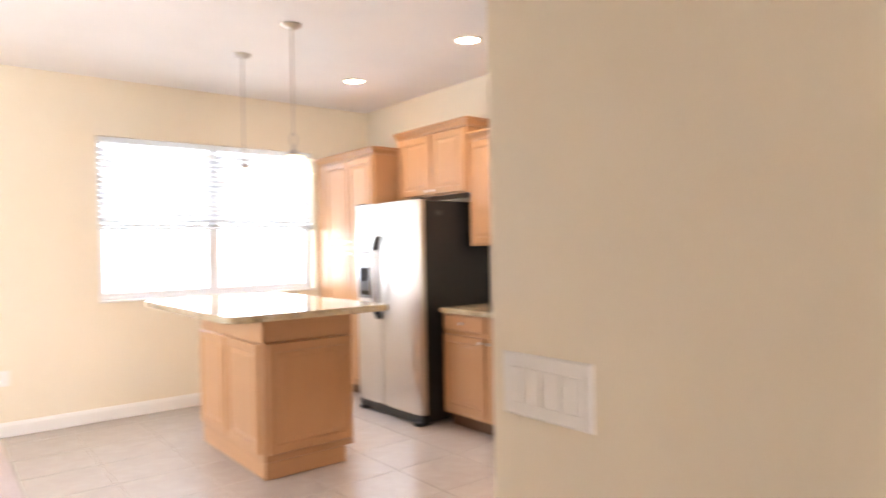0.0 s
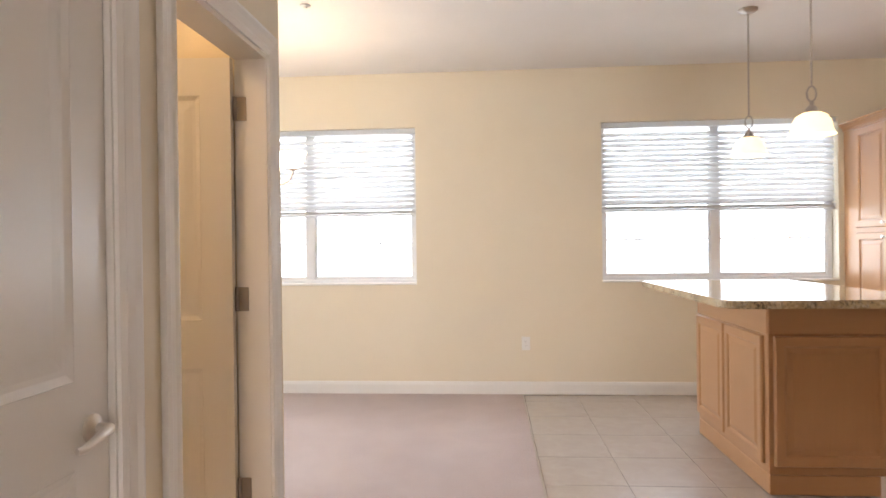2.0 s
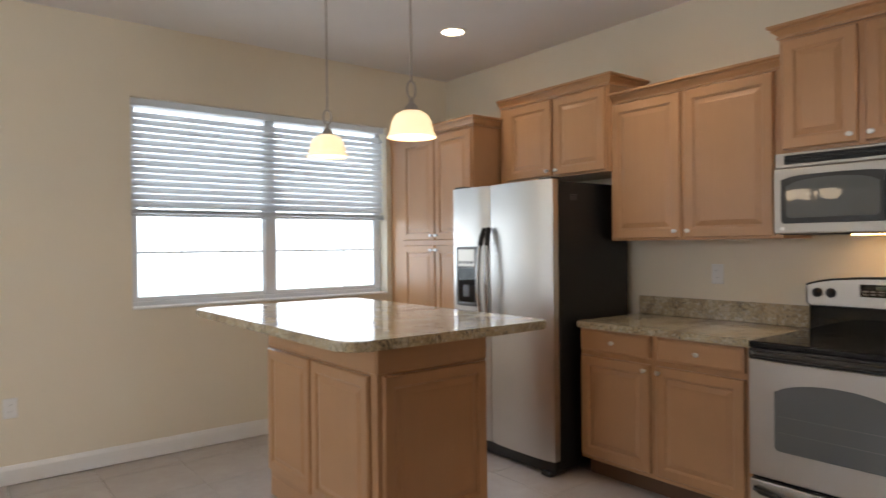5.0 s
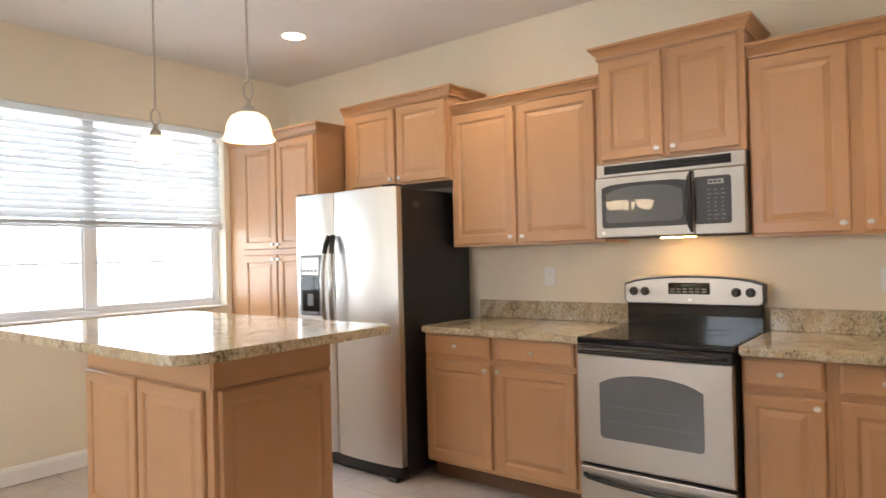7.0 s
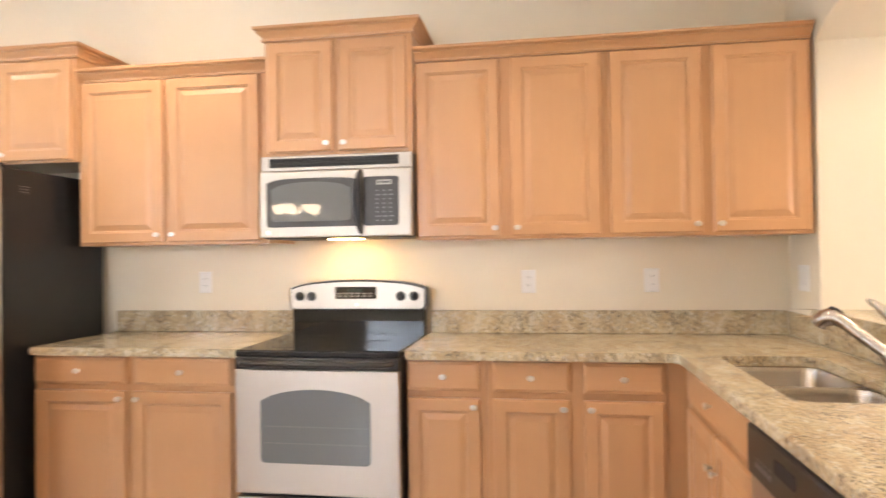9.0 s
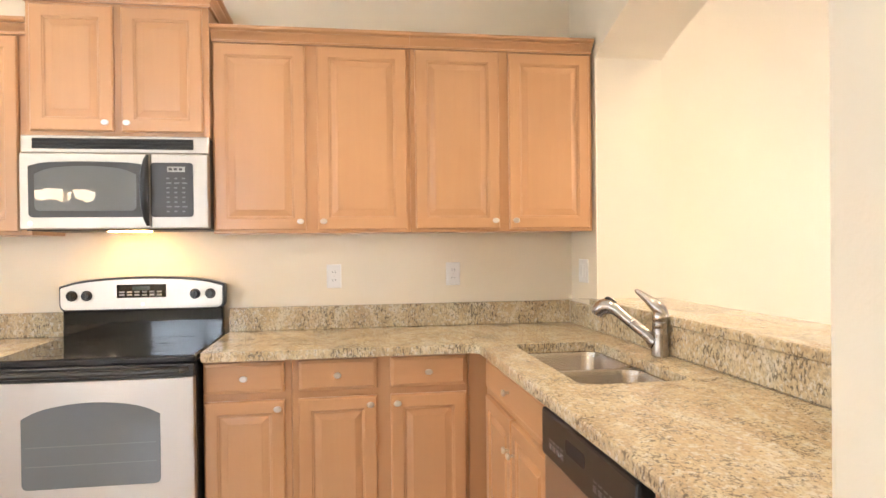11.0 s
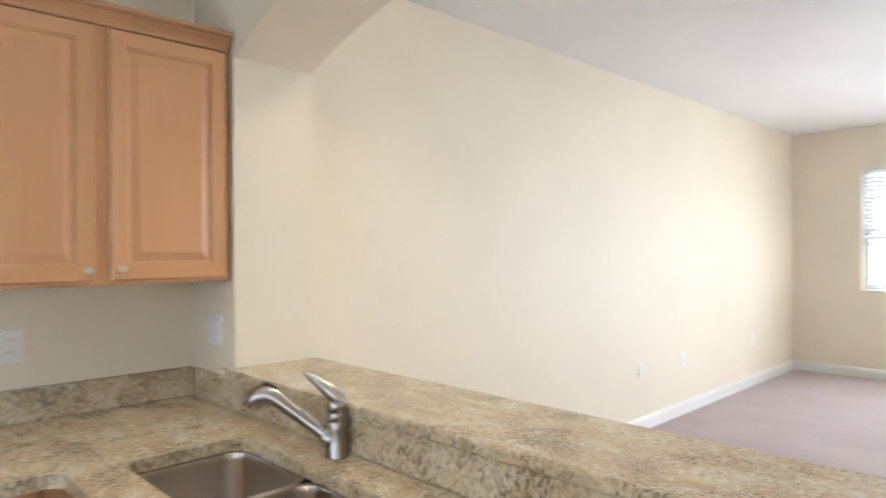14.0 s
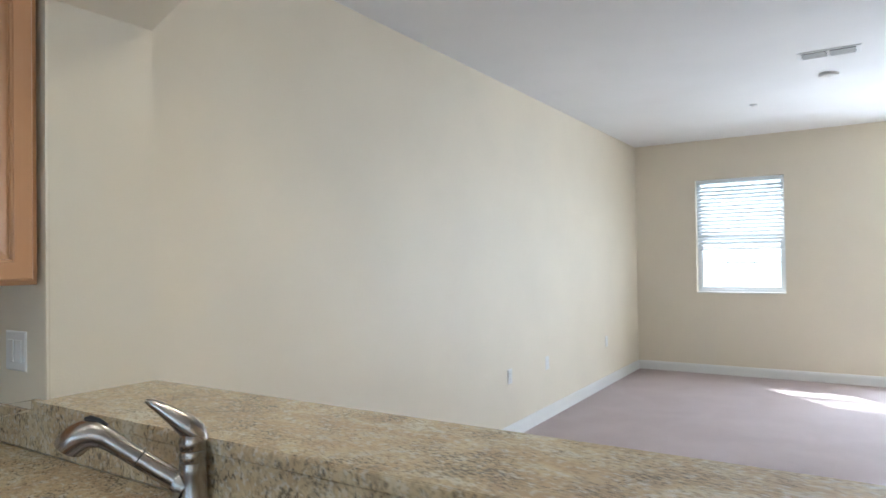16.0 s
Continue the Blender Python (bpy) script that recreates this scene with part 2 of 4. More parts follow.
def mesh_of(name, bm, material, smooth=False):
    bmesh.ops.recalc_face_normals(bm, faces=bm.faces)
    data = bpy.data.meshes.new(name)
    bm.to_mesh(data)
    bm.free()
    data.materials.append(material)
    if smooth:
        data.polygons.foreach_set("use_smooth", [True] * len(data.polygons))
        data.set_sharp_from_angle(angle=radians(40))
    return data


def part(name, bm, material, parent, label="", at=None, smooth=False):
    """One mesh object under a thing or a part."""
    ob = new(name, mesh_of(name, bm, material, smooth))
    ob.parent = parent
    if at is not None:
        ob.matrix_basis = at
    if label:
        tagged(ob, label)
    return ob


def thing(name, m, label, category, group=""):
    ob = new(name)
    ob.empty_display_size = 0.1
    ob.matrix_basis = m
    return tagged(ob, label, category, group)


def single(name, bm, material, m, label, category, group="", kind="", smooth=False):
    ob = new(name, mesh_of(name, bm, material, smooth))
    ob.matrix_basis = m
    return tagged(ob, label, category, group, kind)


def box(x0, x1, y0, y1, z0, z1, bevel=0.0, bm=None, segments=1):
    own = bmesh.new()
    bmesh.ops.create_cube(own, size=1.0, matrix=Matrix.Translation(((x0 + x1) / 2, (y0 + y1) / 2, (z0 + z1) / 2)) @ Matrix.Diagonal((abs(x1 - x0), abs(y1 - y0), abs(z1 - z0), 1)))
    if bevel:
        bmesh.ops.bevel(own, geom=own.edges[:], offset=bevel, segments=segments, profile=0.5, affect="EDGES")
    return merged(bm, own)


def merged(bm, own):
    """Adds the mesh own to bm, where there is one."""
    if bm is None:
        return own
    data = bpy.data.meshes.new("passing")
    own.to_mesh(data)
    own.free()
    bm.from_mesh(data)
    bpy.data.meshes.remove(data)
    return bm


def lathe(profile, steps=24, bm=None, m=None):
    """A turned body from (radius, height) pairs, about z."""
    own = bmesh.new()
    rings = []
    for r, z in profile:
        if r < 1e-5:
            rings.append([own.verts.new((0, 0, z))])
        else:
            rings.append([own.verts.new((r * math.cos(a), r * math.sin(a), z)) for a in (2 * math.pi * k / steps for k in range(steps))])
    for a, b in zip(rings, rings[1:]):
        for k in range(steps):
            n = (k + 1) % steps
            if len(a) == 1 and len(b) > 1:
                own.faces.new((a[0], b[k], b[n]))
            elif len(b) == 1 and len(a) > 1:
                own.faces.new((a[k], a[n], b[0]))
            elif len(a) > 1:
                own.faces.new((a[k], a[n], b[n], b[k]))
    if m is not None:
        own.transform(m)
    return merged(bm, own)


def tube(points, radius, steps=10, bm=None):
    """A round bar along points; radius: one number or one for each point."""
    own = bmesh.new()
    pts = [Vector(p) for p in points]
    radii = radius if isinstance(radius, (list, tuple)) else [radius] * len(pts)
    rings = []
    side = None
    for i, p in enumerate(pts):
        way = (pts[min(i + 1, len(pts) - 1)] - pts[max(i - 1, 0)]).normalized()
        if side is None:
            side = way.orthogonal().normalized()
        side = (side - way * side.dot(way)).normalized()
        other = way.cross(side)
        rings.append([own.verts.new(p + radii[i] * (math.cos(a) * side + math.sin(a) * other)) for a in (2 * math.pi * k / steps for k in range(steps))])
    for a, b in zip(rings, rings[1:]):
        for k in range(steps):
            own.faces.new((a[k], a[(k + 1) % steps], b[(k + 1) % steps], b[k]))
    own.faces.new(rings[0][::-1])
    own.faces.new(rings[-1])
    return merged(bm, own)


def prism(outline, y0, y1, bevel=0.0, bm=None):
    """An outline in x and z, drawn out along y."""
    own = bmesh.new()
    a = [own.verts.new((x, y0, z)) for x, z in outline]
    b = [own.verts.new((x, y1, z)) for x, z in outline]
    own.faces.new(a)
    own.faces.new(b[::-1])
    n = len(outline)
    for k in range(n):
        own.faces.new((a[k], b[k], b[(k + 1) % n], a[(k + 1) % n]))
    if bevel:
        bmesh.ops.bevel(own, geom=own.edges[:], offset=bevel, segments=1, affect="EDGES")
    return merged(bm, own)


def rings_panel(w, h, steps, x=0.0, z=0.0, bm=None):
    """A panel of nested rectangles in the xz plane, facing -y: (inset, y) pairs from the back edge to the middle."""
    own = bmesh.new()
    loops = []
    for inset, y in steps:
        loops.append([own.verts.new(v) for v in ((x + inset, y, z + inset), (x + w - inset, y, z + inset), (x + w - inset, y, z + h - inset), (x + inset, y, z + h - inset))])
    own.faces.new(loops[0][::-1])
    for a, b in zip(loops, loops[1:]):
        for k in range(4):
            own.faces.new((a[k], a[(k + 1) % 4], b[(k + 1) % 4], b[k]))
    own.faces.new(loops[-1])
    return merged(bm, own)


def rounded_rect(w, h, r, steps=5):
    out = []
    for cx, cz, a0 in ((w - r, h - r, 0), (r, h - r, 90), (r, r, 180), (w - r, r, 270)):
        for k in range(steps + 1):
            a = radians(a0 + 90 * k / steps)
            out.append((cx + r * math.cos(a), cz + r * math.sin(a)))
    return out


def structure(name, bm, material, label, category):
    return single(name, bm, material, Matrix(), label, category, kind="structure")


def wall_with_holes(x0, x1, z0, z1, y0, y1, holes, bm=None):
    """A wall along x with thickness y0 to y1 and rectangular holes (x0, x1, z0, z1), built of butted blocks."""
    bm = bm or bmesh.new()
    xs = sorted({x0, x1, *(h[0] for h in holes), *(h[1] for h in holes)})
    for a, b in zip(xs, xs[1:]):
        cuts = sorted((h[2], h[3]) for h in holes if h[0] <= a + 1e-6 and h[1] >= b - 1e-6)
        low = z0
        for c, d in cuts:
            if c > low:
                box(a, b, y0, y1, low, c, bm=bm)
            low = d
        if low < z1:
            box(a, b, y0, y1, low, z1, bm=bm)
    bmesh.ops.remove_doubles(bm, verts=bm.verts, dist=1e-5)
    return bm

# ---- the large structure ----
HOLE_N = [(-2.598, -0.645, 0.968, 2.347), (-6.145, -4.205, 0.962, 2.343)]
structure("wall_north", wall_with_holes(WEST, 0.2, 0, CEIL, NORTH, NORTH + 0.2, HOLE_N), wall_paint, "cream painted wall with two wide windows", "wall")
structure("wall_east", box(0, 0.2, -2.112, NORTH, 0, CEIL), wall_paint, "cream painted kitchen wall behind the cabinets", "wall")
structure("wall_living_east", box(0.05, 0.25, SOUTH, -2.45, 0, CEIL), wall_paint, "long plain cream living room wall", "wall")
# the second hole is for the assumed glass door
HOLE_S = [(-1.63, -0.67, 0.973, 2.341), (-4.25, -2.85, 0.05, 2.1)]
structure("wall_south", wall_with_holes(-4.6, 0.25, 0, CEIL, SOUTH - 0.2, SOUTH, HOLE_S), wall_paint, "cream painted wall with a window and an assumed glass door", "wall")
# the opening here is for the added window that lights the cabinets
west = box(WEST - 0.2, WEST, 0.31, 0.45, 0, CEIL)
box(WEST - 0.2, WEST, 2.05, NORTH, 0, CEIL, bm=west)
box(WEST - 0.2, WEST, 0.45, 2.05, 0, 0.955, bm=west)
box(WEST - 0.2, WEST, 0.45, 2.05, 2.337, CEIL, bm=west)
structure("wall_west", west, wall_paint, "cream dining room wall with one added wide window", "wall")

# the hall wall with its two doors, and the closet behind it
HALL = -4.40
DOOR_H = 2.04
hall = bmesh.new()
for a, b in ((SOUTH, -1.61), (-0.83, -0.57), (0.17, 0.31)):
    box(HALL - 0.12, HALL, a, b, 0, CEIL, bm=hall)
for a, b in ((-1.61, -0.83), (-0.57, 0.17)):
    box(HALL - 0.12, HALL, a, b, DOOR_H, CEIL, bm=hall)
structure("wall_hall", hall, wall_paint, "cream painted hall wall with two doorways", "wall")
structure("wall_dining_south", box(WEST - 0.2, HALL - 0.12, 0.2, 0.31, 0, CEIL), wall_paint, "plain cream wall between dining room and closet", "wall")
closet = box(-6.3, -6.2, -2.0, 0.2, 0, CEIL)
box(-6.2, HALL - 0.12, -2.0, -1.9, 0, CEIL, bm=closet)
structure("wall_closet", closet, wall_paint, "plain cream closet walls", "wall")

# the arch between kitchen and living room
SPRING, R_ARCH = 2.195, 2.75
half = (2.43 - 0.33) / 2
drop = math.sqrt(R_ARCH ** 2 - half ** 2)
curve = []
for k in range(25):
    x = -0.33 - 2 * half * k / 24
    curve.append((x, SPRING + math.sqrt(R_ARCH ** 2 - (x + 0.33 + half) ** 2) - drop))
arch = prism([(-0.33, 0), *curve, (-2.43, 0), (-2.4808, 0), (-2.4808, CEIL), (0.2, CEIL), (0.2, 0)], -2.45, -2.112)
rim = [e for e in arch.edges if abs(e.verts[0].co.y - e.verts[1].co.y) < 1e-6 and all(-2.435 < v.co.x < -0.32 and v.co.z < 2.6 and v.co.y > -2.3 for v in e.verts)]
bmesh.ops.bevel(arch, geom=rim, offset=0.016, segments=3, profile=0.5, affect="EDGES")
structure("wall_arch", arch, wall_paint, "cream painted wall with a wide shallow arch", "wall")
structure("wall_half", box(-2.43, -0.33, -2.44, -2.113, 0, 1.024), wall_paint, "low cream wall carrying the breakfast bar", "wall")
pier = box(-2.843, -2.481, -2.449, -1.546, 0, CEIL)
posts = [e for e in pier.edges if abs(e.verts[0].co.z - e.verts[1].co.z) > 1]
bmesh.ops.bevel(pier, geom=posts, offset=0.018, segments=3, profile=0.5, affect="EDGES")
structure("wall_pier", pier, wall_paint, "cream painted wall pier at the end of the counter", "wall")

top = box(WEST - 0.2, 0.25, SOUTH - 0.2, NORTH + 0.2, CEIL, CEIL + 0.2)
structure("ceiling", top, ceiling_paint, "white textured flat ceiling", "ceiling")
structure("floor", box(WEST - 0.2, 0.25, SOUTH - 0.2, NORTH + 0.2, -0.25, -0.0035), grout, "grouted floor slab under tile and carpet", "floor")
EDGE = -3.297
rug = box(WEST, EDGE, SOUTH, NORTH, -0.013, 0.004)
box(EDGE, 0.05, SOUTH, -1.5, -0.013, 0.004, bm=rug)
structure("carpet", rug, carpet_material, "pinkish beige wall-to-wall cut pile carpet", "carpet")
structure("trim_carpet_edge", box(EDGE, EDGE + 0.012, -1.5, NORTH, -0.012, 0.006, 0.002), bronze, "thin metal strip between carpet and tile", "trim")
structure("ground", box(-400, 400, -400, 400, -0.6, -0.5), grass, "sunlit lawn outside the house", "ground")


def baseboard(x0, y0, x1, y1):
    """A moulded board along the foot of a wall, standing to the left of the way from the first point to the second."""
    a, b = Vector((x0, y0, 0)), Vector((x1, y1, 0))
    n = (b - a).length
    bm = bmesh.new()
    outline = [(0, 0.005), (0.014, 0.005), (0.014, 0.088), (0.010, 0.102), (0.006, 0.112), (0, 0.114)]
    ra = [bm.verts.new((0, d, z)) for d, z in outline]
    rb = [bm.verts.new((n, d, z)) for d, z in outline]
    for k in range(len(outline)):
        j = (k + 1) % len(outline)
        bm.faces.new((ra[k], rb[k], rb[j], ra[j]))
    bm.faces.new(ra)
    bm.faces.new(rb[::-1])
    ob = single("baseboard", bm, trim_paint, pose(x0, y0, 0, 0, 0, math.degrees(math.atan2(y1 - y0, x1 - x0))), "white painted wooden baseboard", "baseboard", kind="structure")
    return ob


baseboard(-0.64, NORTH, WEST, NORTH)
baseboard(WEST, NORTH, WEST, 0.31)
baseboard(WEST, 0.31, HALL, 0.31)
baseboard(HALL, -1.7, HALL, SOUTH)
baseboard(HALL, SOUTH, 0.05, SOUTH)
baseboard(0.05, SOUTH, 0.05, -2.45)
baseboard(0.05, -2.44, -2.43, -2.44)
baseboard(-2.843, -1.564, -2.843, -2.45)


def casing(y0, y1, h):
    """Moulded door trim on the hall wall round an opening."""
    out = bmesh.new()
    prof = [(0.0, 0.0), (0.0, 0.012), (0.018, 0.017), (0.03, 0.013), (0.055, 0.016), (0.072, 0.022), (0.085, 0.018), (0.085, 0.0)]
    rings = []
    for y, z, sy, sz in ((y0, 0.0, -1, 0), (y0, h, -1, 1), (y1, h, 1, 1), (y1, 0.0, 1, 0)):
        rings.append([out.verts.new((HALL + d, y + sy * o, z + sz * o)) for o, d in prof])
    for a, b in zip(rings, rings[1:]):
        for k in range(len(prof)):
            j = (k + 1) % len(prof)
            out.faces.new((a[k], b[k], b[j], a[j]))
    return out


for a, b in ((-1.60, -0.84), (-0.56, 0.16)):
    structure("trim_door_casing", casing(a, b, DOOR_H - 0.01), trim_paint, "white moulded wooden door casing", "trim")
    jamb = box(HALL - 0.12, HALL + 0.002, a - 0.008, a + 0.008, 0.005, DOOR_H - 0.01)
    box(HALL - 0.12, HALL + 0.002, b - 0.008, b + 0.008, 0.005, DOOR_H - 0.01, bm=jamb)
    box(HALL - 0.12, HALL + 0.002, a + 0.008, b - 0.008, DOOR_H - 0.026, DOOR_H - 0.01, bm=jamb)
    structure("trim_door_jamb", jamb, trim_paint, "white painted door jamb", "trim")


def door_leaf(w, h, t=0.035):
    """A moulded two-panel door leaf, its face to -y, hung at x = 0."""
    bm = box(0, w, 0.006, t - 0.006, 0, h)
    zs = [0.0, 0.22, 0.84, 1.02, h - 0.14, h]
    for front in (True, False):
        own = bmesh.new()
        box(0, 0.115, 0, 0.006, 0, h, bm=own)
        box(w - 0.115, w, 0, 0.006, 0, h, bm=own)
        for a, b in ((0, 1), (2, 3), (4, 5)):
            box(0.115, w - 0.115, 0, 0.006, zs[a], zs[b], bm=own)
        for a, b in ((1, 2), (3, 4)):
            rings_panel(w - 0.23, zs[b] - zs[a], [(0, 0.0065), (0.001, 0.0), (0.018, 0.0052), (0.03, 0.0052), (0.06, 0.001)], 0.115, zs[a], bm=own)
        if not front:
            own.transform(Matrix.Translation((w, t, 0)) @ Matrix.Rotation(math.pi, 4, "Z"))
        merged(bm, own)
    return bm


def lever(parent, x, z, t=0.035):
    rose = lathe([(0, 0), (0.031, 0), (0.031, 0.006), (0.024, 0.012), (0.013, 0.016), (0.012, 0.045), (0, 0.047)], 24, m=Matrix.Translation((x, 0, z)) @ pose(0, 0, 0, 90))
    h = part("door_handle", rose, nickel, parent, "satin nickel lever handle", smooth=True)
    arm = tube([(x, -0.04, z), (x - 0.02, -0.048, z + 0.004), (x - 0.06, -0.05, z - 0.004), (x - 0.095, -0.048, z - 0.014), (x - 0.115, -0.044, z - 0.013)], [0.011, 0.011, 0.009, 0.0085, 0.007])
    part("lever", arm, nickel, h, smooth=True)


# closed door: its face to +x, latch at the north end
d1 = single("door_1", door_leaf(0.74, 2.0), door_paint, pose(HALL - 0.012, -1.592, 0.012, 0, 0, 90), "closed white panelled hall door with lever", "door", kind="structure")
lever(d1, 0.68, 0.91)
# open door: swung into the closet, hinged at the north jamb
d2 = single("door_2", door_leaf(0.70, 2.0), door_paint, pose(HALL - 0.125, 0.150, 0.012, 0, 0, 183), "white panelled door standing open into the closet", "door", kind="structure")
for z in (0.375, 1.097, 1.815):
    hinge = tube([(-0.007, 0.006, z - 0.045), (-0.007, 0.006, z + 0.045)], 0.008, 10)
    box(-0.050, -0.008, 0.001, 0.004, z - 0.045, z + 0.045, 0.001, bm=hinge)
    part("hinge", hinge, hinge_steel, d2, "dull steel door hinge", at=Matrix.Translation((0, 0, 0)))

# ---- windows and blinds ----


def window(name, m, w, h, halves, label):
    """A vinyl window in an opening w x h; x along the wall, y outwards."""
    root = thing(name, m, label, "window")
    tagged(root, kind="structure")
    f = 0.045
    fr = bmesh.new()
    for a, b, c, d in ((0, w, 0, f), (0, w, h - f, h), (0, f, f, h - f), (w - f, w, f, h - f)):
        box(a, b, 0.10, 0.16, c, d, 0.004, bm=fr)
    part("window_frame", fr, white_vinyl, root)
    mid = h * 0.50
    step = w / halves
    for k in range(halves):
        x0, x1 = (f if k == 0 else step * k + 0.04), (w - f if k == halves - 1 else step * (k + 1) - 0.04)
        if k:
            part("mullion", box(step * k - 0.0395, step * k + 0.0395, 0.095, 0.165, f + 0.001, h - f - 0.001, 0.004), white_vinyl, root)
        rail = box(x0, x1, 0.105, 0.15, mid - 0.022, mid + 0.022, 0.003)
        for a, b, c, d in ((x0, x1, f, f + 0.028), (x0, x0 + 0.014, f + 0.028, mid - 0.022), (x1 - 0.014, x1, f + 0.028, mid - 0.022)):
            box(a, b, 0.108, 0.14, c, d, 0.003, bm=rail)
        part("sash", rail, white_vinyl, root)
        for a, b in ((f, mid), (mid, h - f)):
            pane = part("pane", box(x0, x1, 0.124, 0.127, a + 0.01, b - 0.01), pane_glass, root)
            pane.visible_shadow = False
            grid = box(x0, x1, 0.117, 0.122, (a + b) / 2 - 0.006, (a + b) / 2 + 0.006)
            part("muntin", grid, white_vinyl, root)
            for j in (1, 2):
                gx = x0 + (x1 - x0) * j / 3
                part("muntin", box(gx - 0.0035, gx + 0.0035, 0.118, 0.1215, a, b), white_vinyl, root)
    part("window_sill", box(0.001, w - 0.001, -0.012, 0.098, 0.0005, 0.016, 0.004), trim_paint, root, "white painted window sill")
    return root


window("window_1", pose(-2.598, NORTH, 0.968), 1.953, 1.379, 2, "wide white vinyl double window by the island")
window("window_2", pose(-6.145, NORTH, 0.962), 1.94, 1.381, 2, "wide white vinyl double window by the dining area")
window("window_3", pose(-0.67, SOUTH, 0.973, 0, 0, 180), 0.96, 1.368, 1, "white vinyl single window in the living room")


# unseen door, assumed from the daylight in the living room
window("assumed_glass_door", pose(-2.85, SOUTH, 0.05, 0, 0, 180), 1.4, 2.05, 2, "assumed white vinyl glass door, out of view, living room")
# unseen window, added to carry the west light
window("added_west_window", pose(WEST, 0.45, 0.955, 0, 0, 90), 1.60, 1.382, 2, "added wide white vinyl double window, out of view, dining room")


def slat_mesh(w):
    bm = bmesh.new()
    prof = [(-0.0245, 0.0), (-0.012, 0.0028), (0.0, 0.0036), (0.012, 0.0028), (0.0245, 0.0)]
    up = [[bm.verts.new((x, y, z + 0.0013)) for y, z in prof] for x in (0, w)]
    lo = [[bm.verts.new((x, y, z - 0.0013)) for y, z in prof] for x in (0, w)]
    for k in range(4):
        bm.faces.new((up[0][k], up[0][k + 1], up[1][k + 1], up[1][k]))
        bm.faces.new((lo[0][k], lo[1][k], lo[1][k + 1], lo[0][k + 1]))
    for k in (0, 4):
        bm.faces.new((up[0][k], up[1][k], lo[1][k], lo[0][k]))
    for e in (0, 1):
        bm.faces.new([*up[e], *lo[e][::-1]])
    return mesh_of("slat", bm, slat_plastic, True)


def blind(m, w, top, bottom, tilt, label):
    """A horizontal blind hung from z = top down to its bottom rail."""
    root = thing("window_blind", m, label, "window blind", "window blinds")
    part("headrail", box(0, w, 0.022, 0.078, top - 0.045, top, 0.003), slat_plastic, root)
    data = slat_mesh(w - 0.012)
    n = int((top - 0.045 - bottom - 0.06) / 0.0445)
    for k in range(n):
        ob = new("slat", data)
        ob.parent = root
        ob.matrix_basis = pose(0.006, 0.05, bottom + 0.085 + 0.0445 * k, tilt + 0.4 * math.sin(k * 2.3), 0, 0)
    for k in range(4):
        part("stacked_slat", box(0.006, w - 0.006, 0.026, 0.074, bottom + 0.022 + 0.0065 * k, bottom + 0.0265 + 0.0065 * k, 0.001), slat_plastic, root)
    part("bottom_rail", box(0.006, w - 0.006, 0.024, 0.076, bottom, bottom + 0.019, 0.004), slat_plastic, root)
    for f in (0.08, 0.5, 0.92):
        for y in (0.0235, 0.0765):
            part("ladder_cord", tube([(w * f, y, bottom + 0.01), (w * f, y, top - 0.03)], 0.0014, 5), slat_plastic, root)
    return root


blind(pose(-2.592, NORTH, 0.0), 1.941, 2.343, 1.575, 58, "white horizontal blind lowered half way over window")
blind(pose(-6.139, NORTH, 0.0), 1.928, 2.339, 1.572, 58, "white horizontal blind lowered half way over window")
blind(pose(-0.676, SOUTH, 0.0, 0, 0, 180), 0.948, 2.337, 1.49, 48, "white horizontal blind half lowered, slats open")

# ---- kitchen cabinets ----


def knob(parent, x, y, z):
    prof = [(0, 0), (0.007, 0.0), (0.0055, 0.010), (0.0075, 0.014), (0.0145, 0.018), (0.0155, 0.023), (0.012, 0.0275), (0, 0.0285)]
    part("knob", lathe(prof, 14, m=Matrix.Translation((x, y, z)) @ Matrix.Diagonal((1.02, 1.0, 0.80, 1)) @ pose(0, 0, 0, 90)), nickel, parent, "oval satin nickel knob", smooth=True)


DOOR = [(0.0, 0.0), (0.0, -0.0135), (0.006, -0.0205), (0.050, -0.0205), (0.0525, -0.0172), (0.0575, -0.0165), (0.0600, -0.0115), (0.0655, -0.0115), (0.087, -0.0172), (0.089, -0.0182)]
DRAWER = [(0.0, 0.0), (0.0, -0.013), (0.004, -0.0165), (0.009, -0.0175), (0.013, -0.020)]
CROWN = [(0.0, 0.0), (0.010, 0.0), (0.011, 0.008), (0.005, 0.011), (0.008, 0.017), (0.017, 0.027), (0.030, 0.036), (0.033, 0.041), (0.027, 0.044), (0.037, 0.048), (0.044, 0.053), (0.044, 0.064), (0.0, 0.064)]


def crown_moulding(w, d, z, sides, y0=0.0):
    bm = bmesh.new()
    rings = []
    for end in range(4):
        ring = []
        for o, dz in CROWN:
            x = -o * sides[0] if end < 2 else w + o * sides[1]
            ring.append(bm.verts.new((x, d if end in (0, 3) else y0 - o, z + dz)))
        rings.append(ring)
    for a, b in zip(rings, rings[1:]):
        for k in range(len(CROWN)):
            j = (k + 1) % len(CROWN)
            bm.faces.new((a[k], b[k], b[j], a[j]))
    bm.faces.new([r[-1] for r in rings])
    return bm


